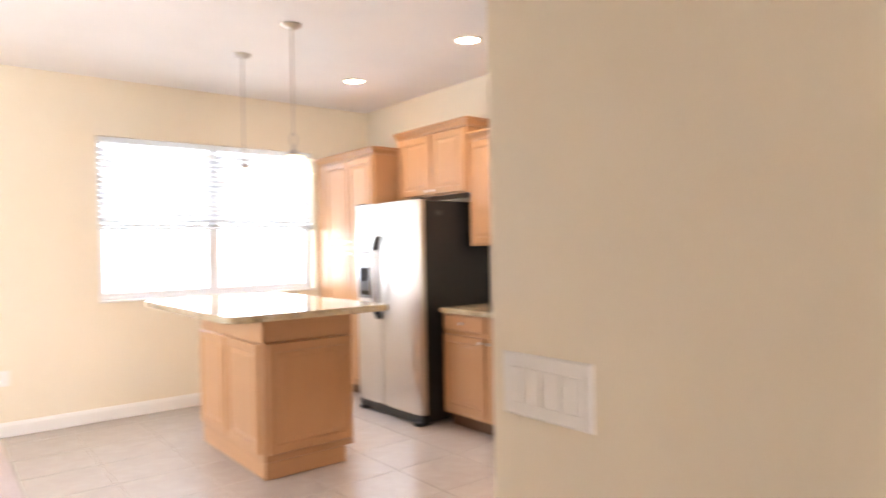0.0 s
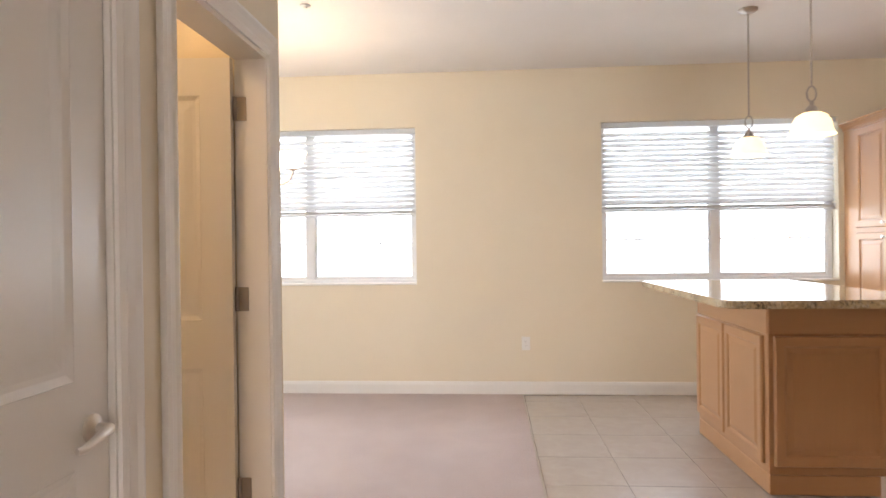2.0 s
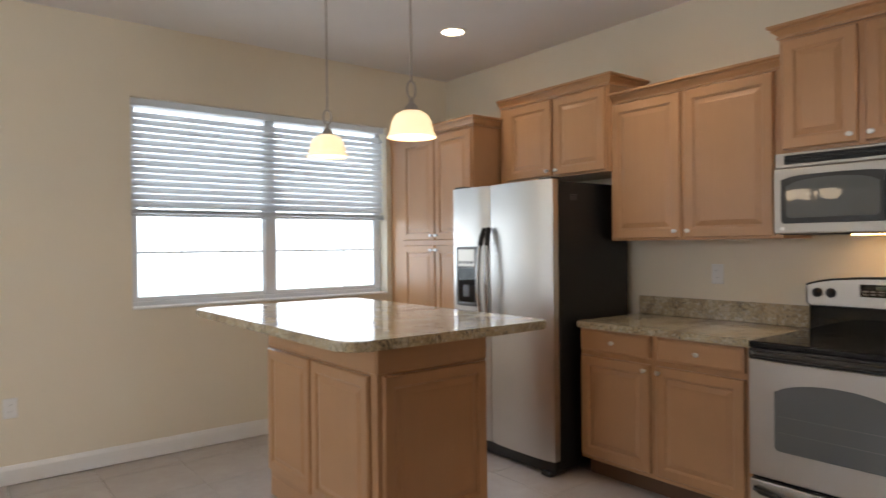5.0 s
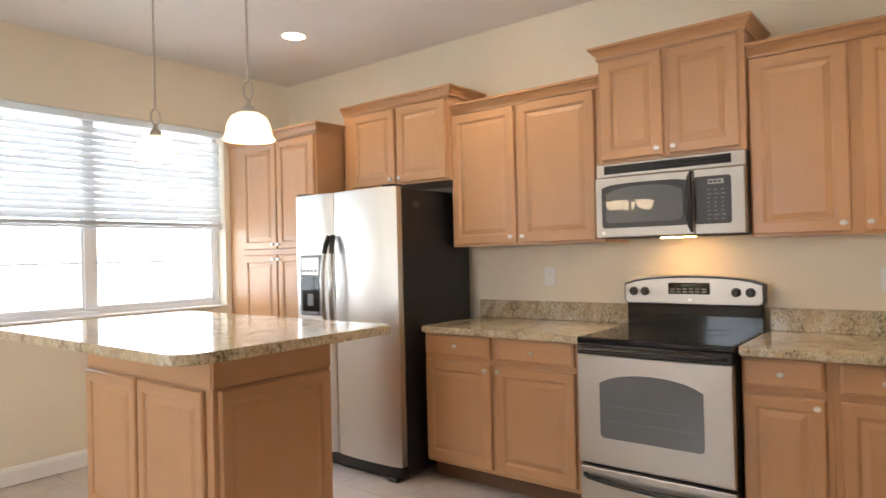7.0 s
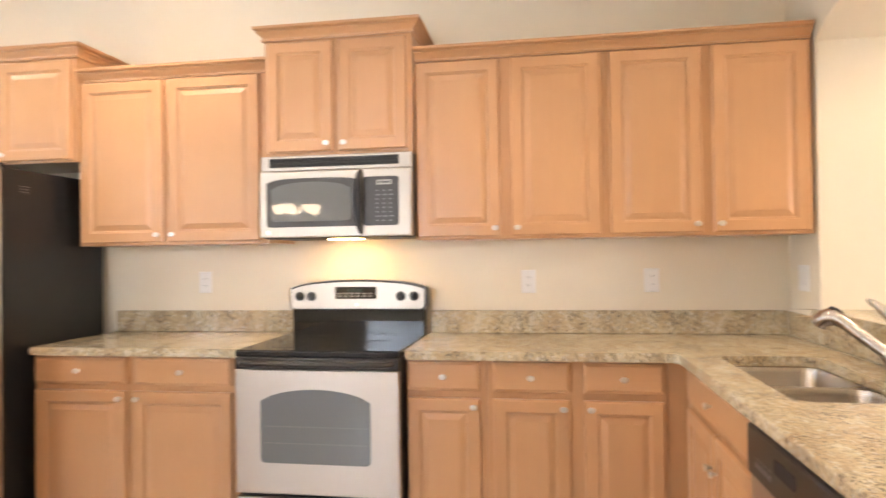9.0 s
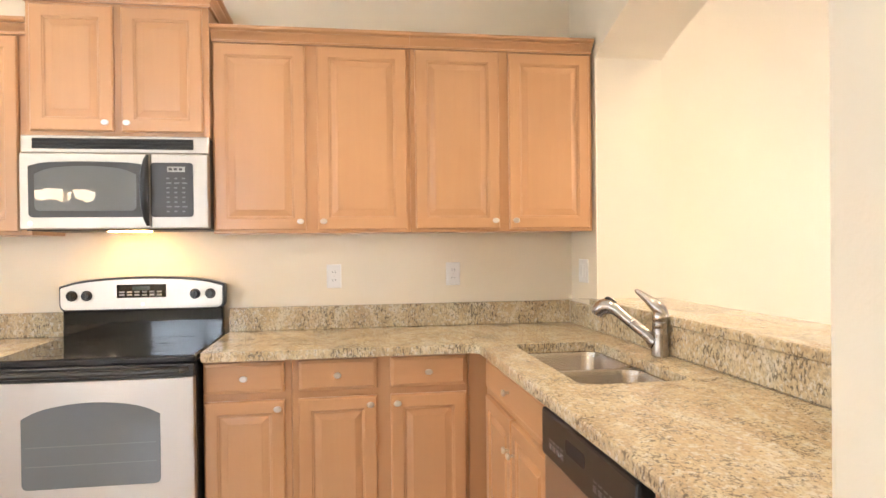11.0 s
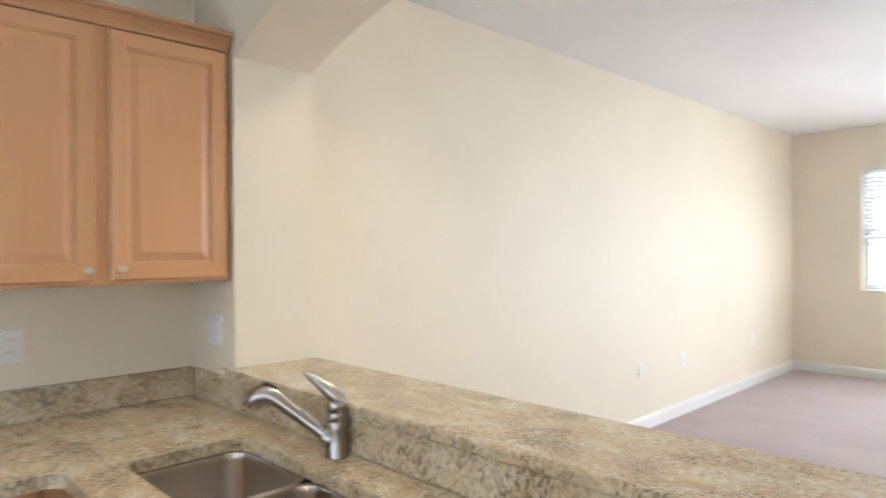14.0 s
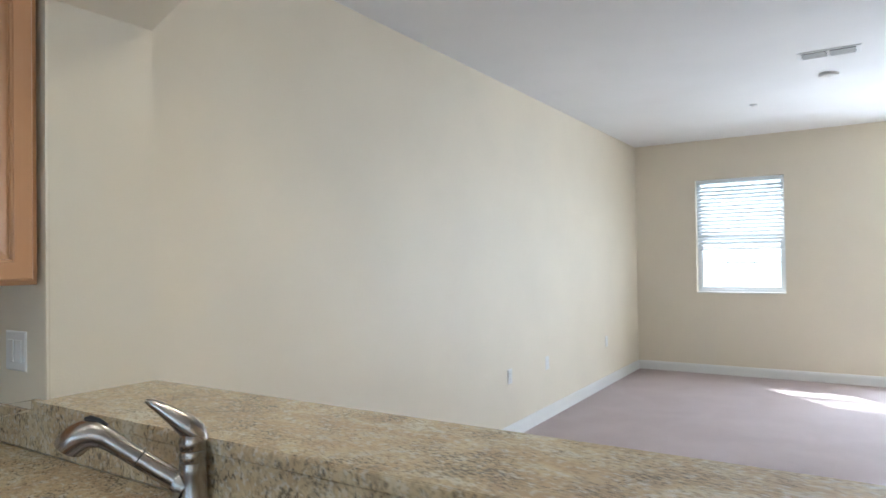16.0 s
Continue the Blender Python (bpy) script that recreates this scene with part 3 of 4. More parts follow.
def cabinet(name, m, w, d, z0, z1, fronts, label, group, crown=None, toe=0.0):
    root = thing(name, m, label, "cabinet", group)
    part("body", box(0, w, 0, d, z0 + toe, z1, 0.0015), maple, root)
    if toe:
        part("toe_kick", box(0.002, w - 0.002, 0.075, d, z0 + 0.004, z0 + toe - 0.001), toe_kick_brown, root, "dark recessed toe kick")
    for kind, a, b, c, e, *kn in fronts:
        p = part(kind, rings_panel(b - a, e - c, DOOR if kind == "door" else DRAWER, a, c), maple if kind == "door" else maple_flat, root)
        if kn:
            knob(p, kn[0], -0.018, kn[1])
    if crown:
        part("crown_moulding", crown_moulding(w, d, z1, crown), maple_flat, root)
    return root


def east(x, y):
    return pose(x, y, 0, 0, 0, -90)


UP = "upper kitchen cabinets"
LOW = "base kitchen cabinets"
wood_label = "honey maple {} with raised-panel doors, {}"
cabinet("upper_cabinet", east(-0.32, -0.381), 0.857, 0.318, 1.380, 2.210, [("door", 0.006, 0.394, 1.393, 2.204, 0.37, 1.43), ("door", 0.444, 0.841, 1.393, 2.204, 0.47, 1.43)], wood_label.format("wall cabinet", "beside the microwave"), UP, (0, 0))
cabinet("upper_cabinet", east(-0.32, -1.239), 0.861, 0.318, 1.380, 2.210, [("door", 0.022, 0.411, 1.393, 2.204, 0.385, 1.43), ("door", 0.456, 0.844, 1.393, 2.204, 0.482, 1.43)], wood_label.format("wall cabinet", "next to the arch"), UP, (0, 0))
cabinet("upper_cabinet", east(-0.36, 0.342), 0.720, 0.358, 1.79, 2.342, [("door", 0.018, 0.339, 1.806, 2.328, 0.313, 1.84), ("door", 0.371, 0.694, 1.806, 2.328, 0.397, 1.84)], wood_label.format("short tall-set cabinet", "above the microwave"), UP, (1, 1))
cabinet("upper_cabinet", east(-0.32, 1.366), 1.022, 0.318, 1.380, 2.210, [("door", 0.018, 0.471, 1.393, 2.204, 0.445, 1.43), ("door", 0.500, 0.981, 1.393, 2.204, 0.526, 1.43)], wood_label.format("wall cabinet", "between refrigerator and microwave"), UP, (0, 0))
cabinet("upper_cabinet", east(-0.36, 2.305), 0.958, 0.358, 1.805, 2.335, [("door", 0.085, 0.498, 1.817, 2.322, 0.472, 1.85), ("door", 0.524, 0.934, 1.817, 2.322, 0.550, 1.85)], wood_label.format("short cabinet", "above the refrigerator"), UP, (0, 1))
pantry = [("door", 0.195, 0.610, 1.405, 2.195, 0.584, 1.44), ("door", 0.622, 1.036, 1.405, 2.195, 0.648, 1.44), ("door", 0.195, 0.610, 0.125, 1.365, 0.584, 1.33), ("door", 0.622, 1.036, 0.125, 1.365, 0.648, 1.33)]
cabinet("pantry_cabinet", east(-0.60, 3.383), 1.053, 0.598, 0, 2.212, pantry, "tall honey maple pantry cabinet with four raised-panel doors", "", (0, 1), 0.11)
cabinet("base_cabinet", east(-0.60, 1.380), 1.034, 0.598, 0, 0.875, [("drawer", 0.008, 0.472, 0.746, 0.868, 0.240, 0.807), ("drawer", 0.514, 0.983, 0.746, 0.868, 0.748, 0.807), ("door", 0.008, 0.472, 0.135, 0.716, 0.446, 0.684), ("door", 0.506, 0.983, 0.135, 0.716, 0.532, 0.684)], wood_label.format("base cabinet", "beside the refrigerator"), LOW, toe=0.11)
cabinet("base_cabinet", east(-0.60, -0.387), 0.338, 0.598, 0, 0.875, [("drawer", 0.004, 0.312, 0.746, 0.868, 0.158, 0.807), ("door", 0.004, 0.312, 0.135, 0.716, 0.286, 0.684)], wood_label.format("narrow base cabinet", "beside the range"), LOW, toe=0.11)
cabinet("base_cabinet", east(-0.60, -0.726), 0.716, 0.598, 0, 0.875, [("drawer", 0.026, 0.337, 0.746, 0.868, 0.18, 0.807), ("drawer", 0.392, 0.703, 0.746, 0.868, 0.546, 0.807), ("door", 0.026, 0.337, 0.135, 0.716, 0.310, 0.684), ("door", 0.392, 0.703, 0.135, 0.716, 0.418, 0.684)], wood_label.format("base cabinet", "in the counter corner"), LOW, toe=0.11)
corner = thing("corner_filler", pose(0, 0, 0), "honey maple filler panel in the counter corner", "cabinet", LOW)
part("panel", box(-0.60, -0.002, -2.095, -1.443, 0.11, 0.875), maple, corner)
part("toe_kick", box(-0.53, -0.01, -2.0, -1.45, 0.004, 0.109), toe_kick_brown, corner)
cabinet("sink_cabinet", pose(-0.601, -1.52, 0, 0, 0, 180), 0.878, 0.10, 0, 0.875, [("drawer", 0.062, 0.862, 0.742, 0.865, 0.44, 0.803), ("door", 0.062, 0.458, 0.135, 0.712, 0.432, 0.60), ("door", 0.470, 0.862, 0.135, 0.712, 0.496, 0.60)], "honey maple sink base with false drawer and two doors", LOW, toe=0.11)
cabinet("end_filler", pose(-2.085, -1.52, 0, 0, 0, 180), 0.394, 0.57, 0, 0.875, [("drawer", 0.02, 0.358, 0.742, 0.865, 0.17, 0.803), ("door", 0.02, 0.358, 0.135, 0.712, 0.05, 0.68)], "narrow honey maple base cabinet against the pier", LOW, toe=0.11)

# ---- stone tops ----


def slab(name, outline, z0, z1, label, hole=None, ease=0.009, category="countertop"):
    """A stone slab with eased upper and lower edges, with a keyhole cut where there is a hole."""
    bm = bmesh.new()
    loop = list(outline)
    if hole:
        start = min(range(len(hole)), key=lambda k: (Vector(hole[k]) - Vector(outline[-1])).length)
        inner = [hole[(start - k) % len(hole)] for k in range(len(hole) + 1)]
        loop = [*outline, *inner, outline[-1]]
    lo = [bm.verts.new((x, y, z0)) for x, y in loop]
    hi = [bm.verts.new((x, y, z1)) for x, y in loop]
    bm.faces.new(hi)
    bm.faces.new(lo[::-1])
    n = len(loop)
    for k in range(n):
        j = (k + 1) % n
        bm.faces.new((lo[k], lo[j], hi[j], hi[k]))
    edges = [e for e in bm.edges if abs(e.verts[0].co.z - e.verts[1].co.z) < 1e-6]
    if hole:
        edges = [e for e in edges if all(v.co.x < -0.6 and v.co.y > -1.5 for v in e.verts)]
        bmesh.ops.bevel(bm, geom=edges, offset=ease * 0.8, segments=2, profile=0.5, affect="EDGES")
    else:
        bmesh.ops.bevel(bm, geom=edges, offset=ease, segments=3, profile=0.5, affect="EDGES")
    return single(name, bm, granite, Matrix(), label, category)


def fillet(points, radii, steps=5):
    out = []
    n = len(points)
    for k, (p, r) in enumerate(zip(points, radii)):
        p = Vector(p)
        if not r:
            out.append(tuple(p))
            continue
        a, b = (Vector(points[k - 1]) - p).normalized(), (Vector(points[(k + 1) % n]) - p).normalized()
        for s in range(steps + 1):
            f = s / steps
            q = p + a * r * (1 - f) ** 2 + b * r * f ** 2
            out.append(tuple(q))
    return out


SINK = [(x - 1.455, y - 1.958) for x, y in rounded_rect(0.765, 0.348, 0.06)]
ell = fillet([(-0.002, -0.386), (-0.642, -0.386), (-0.642, -1.478), (-2.480, -1.478), (-2.480, -2.095), (-0.002, -2.095)], [0, 0.006, 0.035, 0, 0, 0])
slab("countertop", ell, 0.877, 0.914, "speckled gold granite counter with sink cut-out", SINK)
slab("countertop", fillet([(-0.002, 1.388), (-0.642, 1.388), (-0.642, 0.346), (-0.002, 0.346)], [0, 0.02, 0.006, 0]), 0.877, 0.914, "speckled gold granite counter beside the refrigerator")
splash = "speckled gold granite backsplash strip along the wall"
single("backsplash", box(-0.021, -0.001, 0.346, 1.386, 0.9145, 1.028, 0.003), granite, Matrix(), splash, "backsplash")
single("backsplash", box(-0.021, -0.001, -2.093, -0.386, 0.9145, 1.028, 0.003), granite, Matrix(), splash, "backsplash")
single("backsplash", box(-2.480, -0.022, -2.111, -2.094, 0.9145, 1.0235, 0.003), granite, Matrix(), "speckled granite splash below the raised bar", "backsplash")
slab("bar_top", fillet([(-2.480, -2.087), (-2.480, -2.1105), (-2.429, -2.1105), (-2.429, -2.458), (-0.332, -2.458), (-0.332, -2.118), (-0.285, -2.1105), (-0.285, -2.087)], [0, 0, 0, 0, 0, 0, 0, 0.03]), 1.0245, 1.057, "raised speckled granite breakfast bar top")

# ---- sink and faucet ----


def sink():
    root = thing("kitchen_sink", pose(-1.0725, -1.784, 0.876), "undermount double-bowl stainless steel sink", "sink")
    for x0, x1 in ((-0.376, -0.012), (0.012, 0.376)):
        bm = bmesh.new()
        w, h = x1 - x0, 0.342
        loops = []
        for inset, z, r in ((-0.012, -0.001, 0.06), (0.0, -0.001, 0.06), (0.004, -0.02, 0.06), (0.010, -0.15, 0.06), (0.03, -0.182, 0.05), (0.07, -0.19, 0.04)):
            loops.append([bm.verts.new((x0 + inset + x, -h / 2 + inset + y, z)) for x, y in rounded_rect(w - 2 * inset, h - 2 * inset, r, 6)])
        for a, b in zip(loops, loops[1:]):
            for k in range(len(a)):
                j = (k + 1) % len(a)
                bm.faces.new((a[k], a[j], b[j], b[k]))
        bm.faces.new(loops[-1])
        bowl = part("bowl", bm, sink_steel, root, smooth=True)
        part("drain", lathe([(0, -0.1885), (0.028, -0.1885), (0.040, -0.185), (0.044, -0.1875)], 20, m=Matrix.Translation(((x0 + x1) / 2, 0.02, 0))), nickel, bowl, smooth=True)


sink()


def faucet():
    root = thing("faucet", pose(-1.056, -2.058, 0.9142), "brushed nickel single-lever pull-out kitchen faucet", "faucet")
    part("body", lathe([(0, 0), (0.0325, 0), (0.0325, 0.003), (0.0305, 0.006), (0.0285, 0.075), (0.0280, 0.0985), (0.0274, 0.0995), (0.0280, 0.1005), (0.0278, 0.122), (0.0262, 0.1245), (0, 0.1245)], 32), faucet_nickel, root, smooth=True)
    part("cap", lathe([(0, 0.125), (0.0265, 0.125), (0.0285, 0.1275), (0.0285, 0.142), (0.0265, 0.154), (0.0205, 0.164), (0.010, 0.169), (0, 0.170)], 32), faucet_nickel, root, smooth=True)
    part("lever", tube([(-0.014, -0.011, 0.140), (-0.004, -0.003, 0.160), (0.012, 0.009, 0.178), (0.032, 0.025, 0.197), (0.051, 0.040, 0.214), (0.066, 0.0515, 0.226), (0.074, 0.058, 0.231)], [0.017, 0.0255, 0.0235, 0.0175, 0.0130, 0.0095, 0.005], 18), faucet_nickel, root, smooth=True)
    part("spout_collar", tube([(0.012, 0.009, 0.047), (0.0215, 0.0168, 0.0545), (0.0285, 0.0222, 0.0602)], [0.0305, 0.0300, 0.0262], 24), faucet_nickel, root, smooth=True)
    arm = part("spout", tube([(0.004, 0.003, 0.040), (0.036, 0.028, 0.0675), (0.062, 0.0485, 0.0895), (0.084, 0.0655, 0.108)], [0.0205, 0.0212, 0.0207, 0.0203], 22), faucet_nickel, root, smooth=True)
    part("seam", tube([(0.0841, 0.0656, 0.1081), (0.0854, 0.0666, 0.1092)], [0.0190, 0.0190], 22), black_plastic, arm)
    part("spray_head", tube([(0.0855, 0.0667, 0.1093), (0.106, 0.0827, 0.1265), (0.124, 0.0967, 0.1425), (0.139, 0.1084, 0.1560), (0.154, 0.1201, 0.1645), (0.169, 0.1318, 0.1650), (0.183, 0.1427, 0.1575), (0.193, 0.1505, 0.1460), (0.198, 0.1544, 0.1370)], [0.0203, 0.0200, 0.0205, 0.0235, 0.0285, 0.0320, 0.0330, 0.0325, 0.0300], 24), faucet_nickel, arm, smooth=True)
    part("spray_button", tube([(0.136, 0.1060, 0.1815), (0.150, 0.1170, 0.1925), (0.164, 0.1280, 0.1985), (0.172, 0.1342, 0.1975)], [0.004, 0.006, 0.006, 0.003], 10), black_plastic, arm, "black spray toggle", smooth=True)
    part("aerator", tube([(0.1980, 0.1544, 0.1372), (0.1990, 0.1552, 0.1348)], [0.0255, 0.0240], 20), black_plastic, arm)


faucet()

# ---- island ----


def island():
    x0, x1, y0, y1, h = -2.147, -1.543, 1.180, 2.278, 0.99
    root = thing("kitchen_island", pose(x0, y0, 0), "honey maple kitchen island with raised panels", "kitchen island")
    part("body", box(0, x1 - x0, 0, y1 - y0, 0.105, h, 0.002), maple, root)
    part("plinth", box(0.0, x1 - x0 - 0.06, -0.004, y1 - y0, 0.004, 0.104, 0.002), maple_flat, root)
    part("end_panel", rings_panel(0.574, 0.668, DOOR, 0.024, 0.150), maple, root)
    part("fascia", box(-0.004, x1 - x0, -0.012, -0.0005, 0.828, h - 0.001, 0.003), maple_flat, root)
    side = Matrix.Translation((0, y1 - y0, 0)) @ pose(0, 0, 0, 0, 0, -90)
    part("fascia", box(0.0, y1 - y0, -0.008, -0.0005, 0.826, h - 0.001, 0.003), maple_flat, root, at=side)
    for a, b in ((0.010, 0.502), (0.526, 1.050)):
        part("door", rings_panel(b - a, 0.665, DOOR, a, 0.15), maple, root, at=side)
    part("bracket", box(x1 - x0 - 0.03, x1 - x0 + 0.012, -0.09, -0.015, h - 0.032, h - 0.001, 0.004), black_plastic, root, "small dark support bracket")


island()
slab("island_countertop", fillet([(-2.478, 0.84), (-1.452, 0.84), (-1.452, 2.55), (-2.478, 2.55)], [0.10, 0.06, 0.06, 0.10]), 0.991, 1.03, "polished speckled granite slab on the island")

# ---- refrigerator ----


def refrigerator():
    root = thing("refrigerator", east(-0.79, 2.352), "side-by-side stainless refrigerator with black sides", "refrigerator")
    w, h, cut = 0.914, 1.745, 0.374
    part("cabinet_body", box(0.004, w - 0.004, 0.075, 0.74, 0.03, h - 0.008, 0.004), black_side, root, "black textured steel cabinet")
    part("grille", box(0.01, w - 0.01, 0.03, 0.10, 0.012, 0.085, 0.004), black_plastic, root)
    for a, b in ((0.03, 0.10), (w - 0.10, w - 0.03)):
        part("foot", box(a, b, 0.0, 0.09, 0.001, 0.03, 0.004), black_plastic, root)
        part("hinge_cover", box(a - 0.02, b + 0.01, 0.02, 0.11, h - 0.007, h + 0.015, 0.005), black_plastic, root)
    for name, a, b in (("freezer_door", 0.0, cut - 0.003), ("fridge_door", cut + 0.003, w)):
        bm = bmesh.new()
        n = 8
        front = []
        for k in range(n + 1):
            f = k / n
            front.append((a + (b - a) * f, 0.012 * (2 * f - 1) ** 2 - 0.004 + (0.010 if k in (0, n) else 0)))
        pts = [(b, 0.062), (a, 0.062), *front]
        lo = [bm.verts.new((x, y, 0.092)) for x, y in pts]
        hi = [bm.verts.new((x, y, h)) for x, y in pts]
        bm.faces.new(lo)
        bm.faces.new(hi[::-1])
        for k in range(len(pts)):
            j = (k + 1) % len(pts)
            bm.faces.new((lo[k], hi[k], hi[j], lo[j]))
        d = part(name, bm, stainless, root, smooth=True)
        part("gasket", box(a + 0.012, b - 0.012, 0.0625, 0.0745, 0.10, h - 0.01), black_plastic, d)
        s = 1 if name == "fridge_door" else -1
        x = cut + s * 0.030
        pts = []
        for k in range(13):
            f = k / 12
            bow = math.sin(math.pi * f) ** 0.6
            pts.append((x + s * (0.022 * bow - 0.012), -0.010 - 0.048 * bow, 0.80 + 0.67 * f))
        grip = part("handle", tube(pts, [0.010 + 0.006 * math.sin(math.pi * k / 12) for k in range(13)], 12), handle_steel, d, "bowed satin steel handle", smooth=True)
        for ends in (pts[:3], pts[-3:]):
            part("end_cap", tube(ends, [0.0175, 0.0175, 0.0170] if ends[0] is pts[0] else [0.0170, 0.0175, 0.0175], 12), black_plastic, grip, "black handle end cap", smooth=True)
        if s < 0:
            unit = part("dispenser", prism([(x + 0.066, z + 0.958) for x, z in rounded_rect(0.208, 0.395, 0.016)], -0.012, 0.004, 0.003), grey_plastic, d, "grey ice and water dispenser")
            part("recess", prism([(x + 0.086, z + 0.985) for x, z in rounded_rect(0.168, 0.225, 0.016)], -0.0145, -0.0125), black_glass, unit, "dark dispenser recess")
            part("control_panel", box(0.086, 0.254, -0.016, -0.0125, 1.222, 1.335, 0.002), stainless_flat, unit)
            for k in range(4):
                part("button", box(0.096 + 0.039 * k, 0.122 + 0.039 * k, -0.0175, -0.0162, 1.240, 1.258, 0.0008), print_white, unit)
            part("paddle", box(0.140, 0.200, -0.019, -0.0148, 1.02, 1.10, 0.003), grey_plastic, unit)
            part("drip_tray", box(0.086, 0.254, -0.030, -0.0122, 0.964, 0.980, 0.003), grey_plastic, unit)
    plate = part("label_plate", box(w - 0.0038, w - 0.002, 0.165, 0.235, 1.625, 1.668), black_plastic, root, "small dark rating label")
    for k in range(3):
        part("print_line", box(w - 0.0019, w - 0.0012, 0.170, 0.230, 1.631 + 0.013 * k, 1.634 + 0.013 * k), print_white, plate)


refrigerator()

# ---- range ----


def arched(x0, x1, z0, z1, rise, r=0.02, steps=12):
    """An outline with rounded lower corners and a gently arched top."""
    out = [(x0 + r - r * math.cos(a), z0 + r - r * math.sin(a)) for a in (radians(k * 22.5) for k in range(5))]
    out += [(x1 - r + r * math.sin(a), z0 + r - r * math.cos(a)) for a in (radians(k * 22.5) for k in range(5))]
    for k in range(steps + 1):
        f = k / steps
        soft = min(1.0, min(f, 1 - f) * 9)
        out.append((x1 - (x1 - x0) * f, z1 - rise + rise * (1 - (2 * f - 1) ** 2) - 0.012 * (1 - soft)))
    return out


def kitchen_range():
    root = thing("range", east(-0.68, 0.342), "stainless electric range with black glass cooktop", "range")
    w = 0.722
    part("chassis", box(0.003, w - 0.003, 0.02, 0.655, 0.045, 0.888, 0.003), black_side, root, "black range chassis")
    part("cooktop", box(0, w, -0.012, 0.60, 0.889, 0.918, 0.007, segments=2), black_glass, root, "black glass ceramic cooktop")
    for x, y, r in ((0.18, 0.17, 0.105), (0.535, 0.17, 0.08), (0.18, 0.42, 0.08), (0.535, 0.42, 0.105)):
        part("burner_ring", lathe([(r, 0.9182), (r, 0.9186), (r - 0.003, 0.9186), (r - 0.003, 0.9182), (r, 0.9182)], 36, m=Matrix.Translation((x, y, 0))), ring_grey, root)
    door = part("oven_door", box(0.004, w - 0.004, -0.018, 0.019, 0.315, 0.838, 0.006, segments=2), stainless_flat, root, "stainless oven door")
    part("door_cap", box(0.004, w - 0.004, -0.020, 0.019, 0.839, 0.887, 0.004), black_plastic, door, "black glossy door top")
    part("handle", tube([(0.03, -0.02, 0.868), (0.05, -0.052, 0.868), (0.2, -0.06, 0.868), (w / 2, -0.062, 0.868), (w - 0.2, -0.06, 0.868), (w - 0.05, -0.052, 0.868), (w - 0.03, -0.02, 0.868)], 0.0125, 12), black_plastic, door, "black bar handle", smooth=True)
    part("door_window", prism(arched(0.118, 0.596, 0.447, 0.757, 0.04), -0.0215, -0.0185, 0.001), window_glass_dark, door, "smoked glass oven window")
    for z in (0.53, 0.60):
        part("rack_line", box(0.133, 0.581, -0.0222, -0.0216, z, z + 0.0025), grey_plastic, door)
    drawer = part("drawer", box(0.004, w - 0.004, -0.014, 0.019, 0.065, 0.298, 0.006, segments=2), stainless_flat, root, "stainless storage drawer")
    part("handle", tube([(0.03, -0.016, 0.255), (0.06, -0.035, 0.252), (0.2, -0.045, 0.243), (w / 2, -0.048, 0.239), (w - 0.2, -0.045, 0.243), (w - 0.06, -0.035, 0.252), (w - 0.03, -0.016, 0.255)], 0.012, 10), black_plastic, drawer, "black curved drawer handle", smooth=True)
    for x in (0.04, w - 0.04):
        part("foot", lathe([(0, 0.001), (0.018, 0.001), (0.018, 0.03), (0.008, 0.045), (0, 0.045)], 12, m=Matrix.Translation((x, 0.06, 0))), black_plastic, root)
    back = part("backguard", box(0.012, w - 0.012, 0.602, 0.655, 0.90, 1.045, 0.006), black_glass, root, "black glass backguard")
    part("trim", prism(arched(0.0, w, 1.035, 1.190, 0.028, 0.03), 0.592, 0.655, 0.004), black_plastic, back, "black backguard trim")
    panel = part("control_panel", prism(arched(0.010, w - 0.010, 1.043, 1.180, 0.026, 0.026), 0.584, 0.5915, 0.001), stainless_flat, back, "stainless arched control panel")
    part("display", box(0.250, 0.465, 0.580, 0.5835, 1.094, 1.155, 0.002), black_glass, panel, "black clock display")
    part("readout", box(0.319, 0.395, 0.5788, 0.5798, 1.128, 1.146), display_green, panel)
    for k in range(6):
        for z in (1.103, 1.117):
            part("button", box(0.262 + 0.0325 * k, 0.284 + 0.0325 * k, 0.5790, 0.5798, z, z + 0.008), print_white, panel)
    for x in (0.059, 0.122, 0.592, 0.660):
        k = part("knob", lathe([(0, 0), (0.024, 0), (0.024, 0.005), (0.019, 0.008), (0.0175, 0.024), (0.015, 0.027), (0, 0.027)], 20, m=Matrix.Translation((x, 0.5838, 1.107)) @ pose(0, 0, 0, 90)), black_plastic, panel, "black burner knob", smooth=True)
        part("pointer", box(x - 0.004, x + 0.004, 0.550, 0.5565, 1.088, 1.126, 0.001), black_plastic, k)
    part("emblem", lathe([(0, 0), (0.008, 0), (0.007, 0.002), (0, 0.002)], 14, m=Matrix.Translation((w / 2, 0.5838, 1.064)) @ pose(0, 0, 0, 90)), nickel, panel)


kitchen_range()

# ---- microwave ----


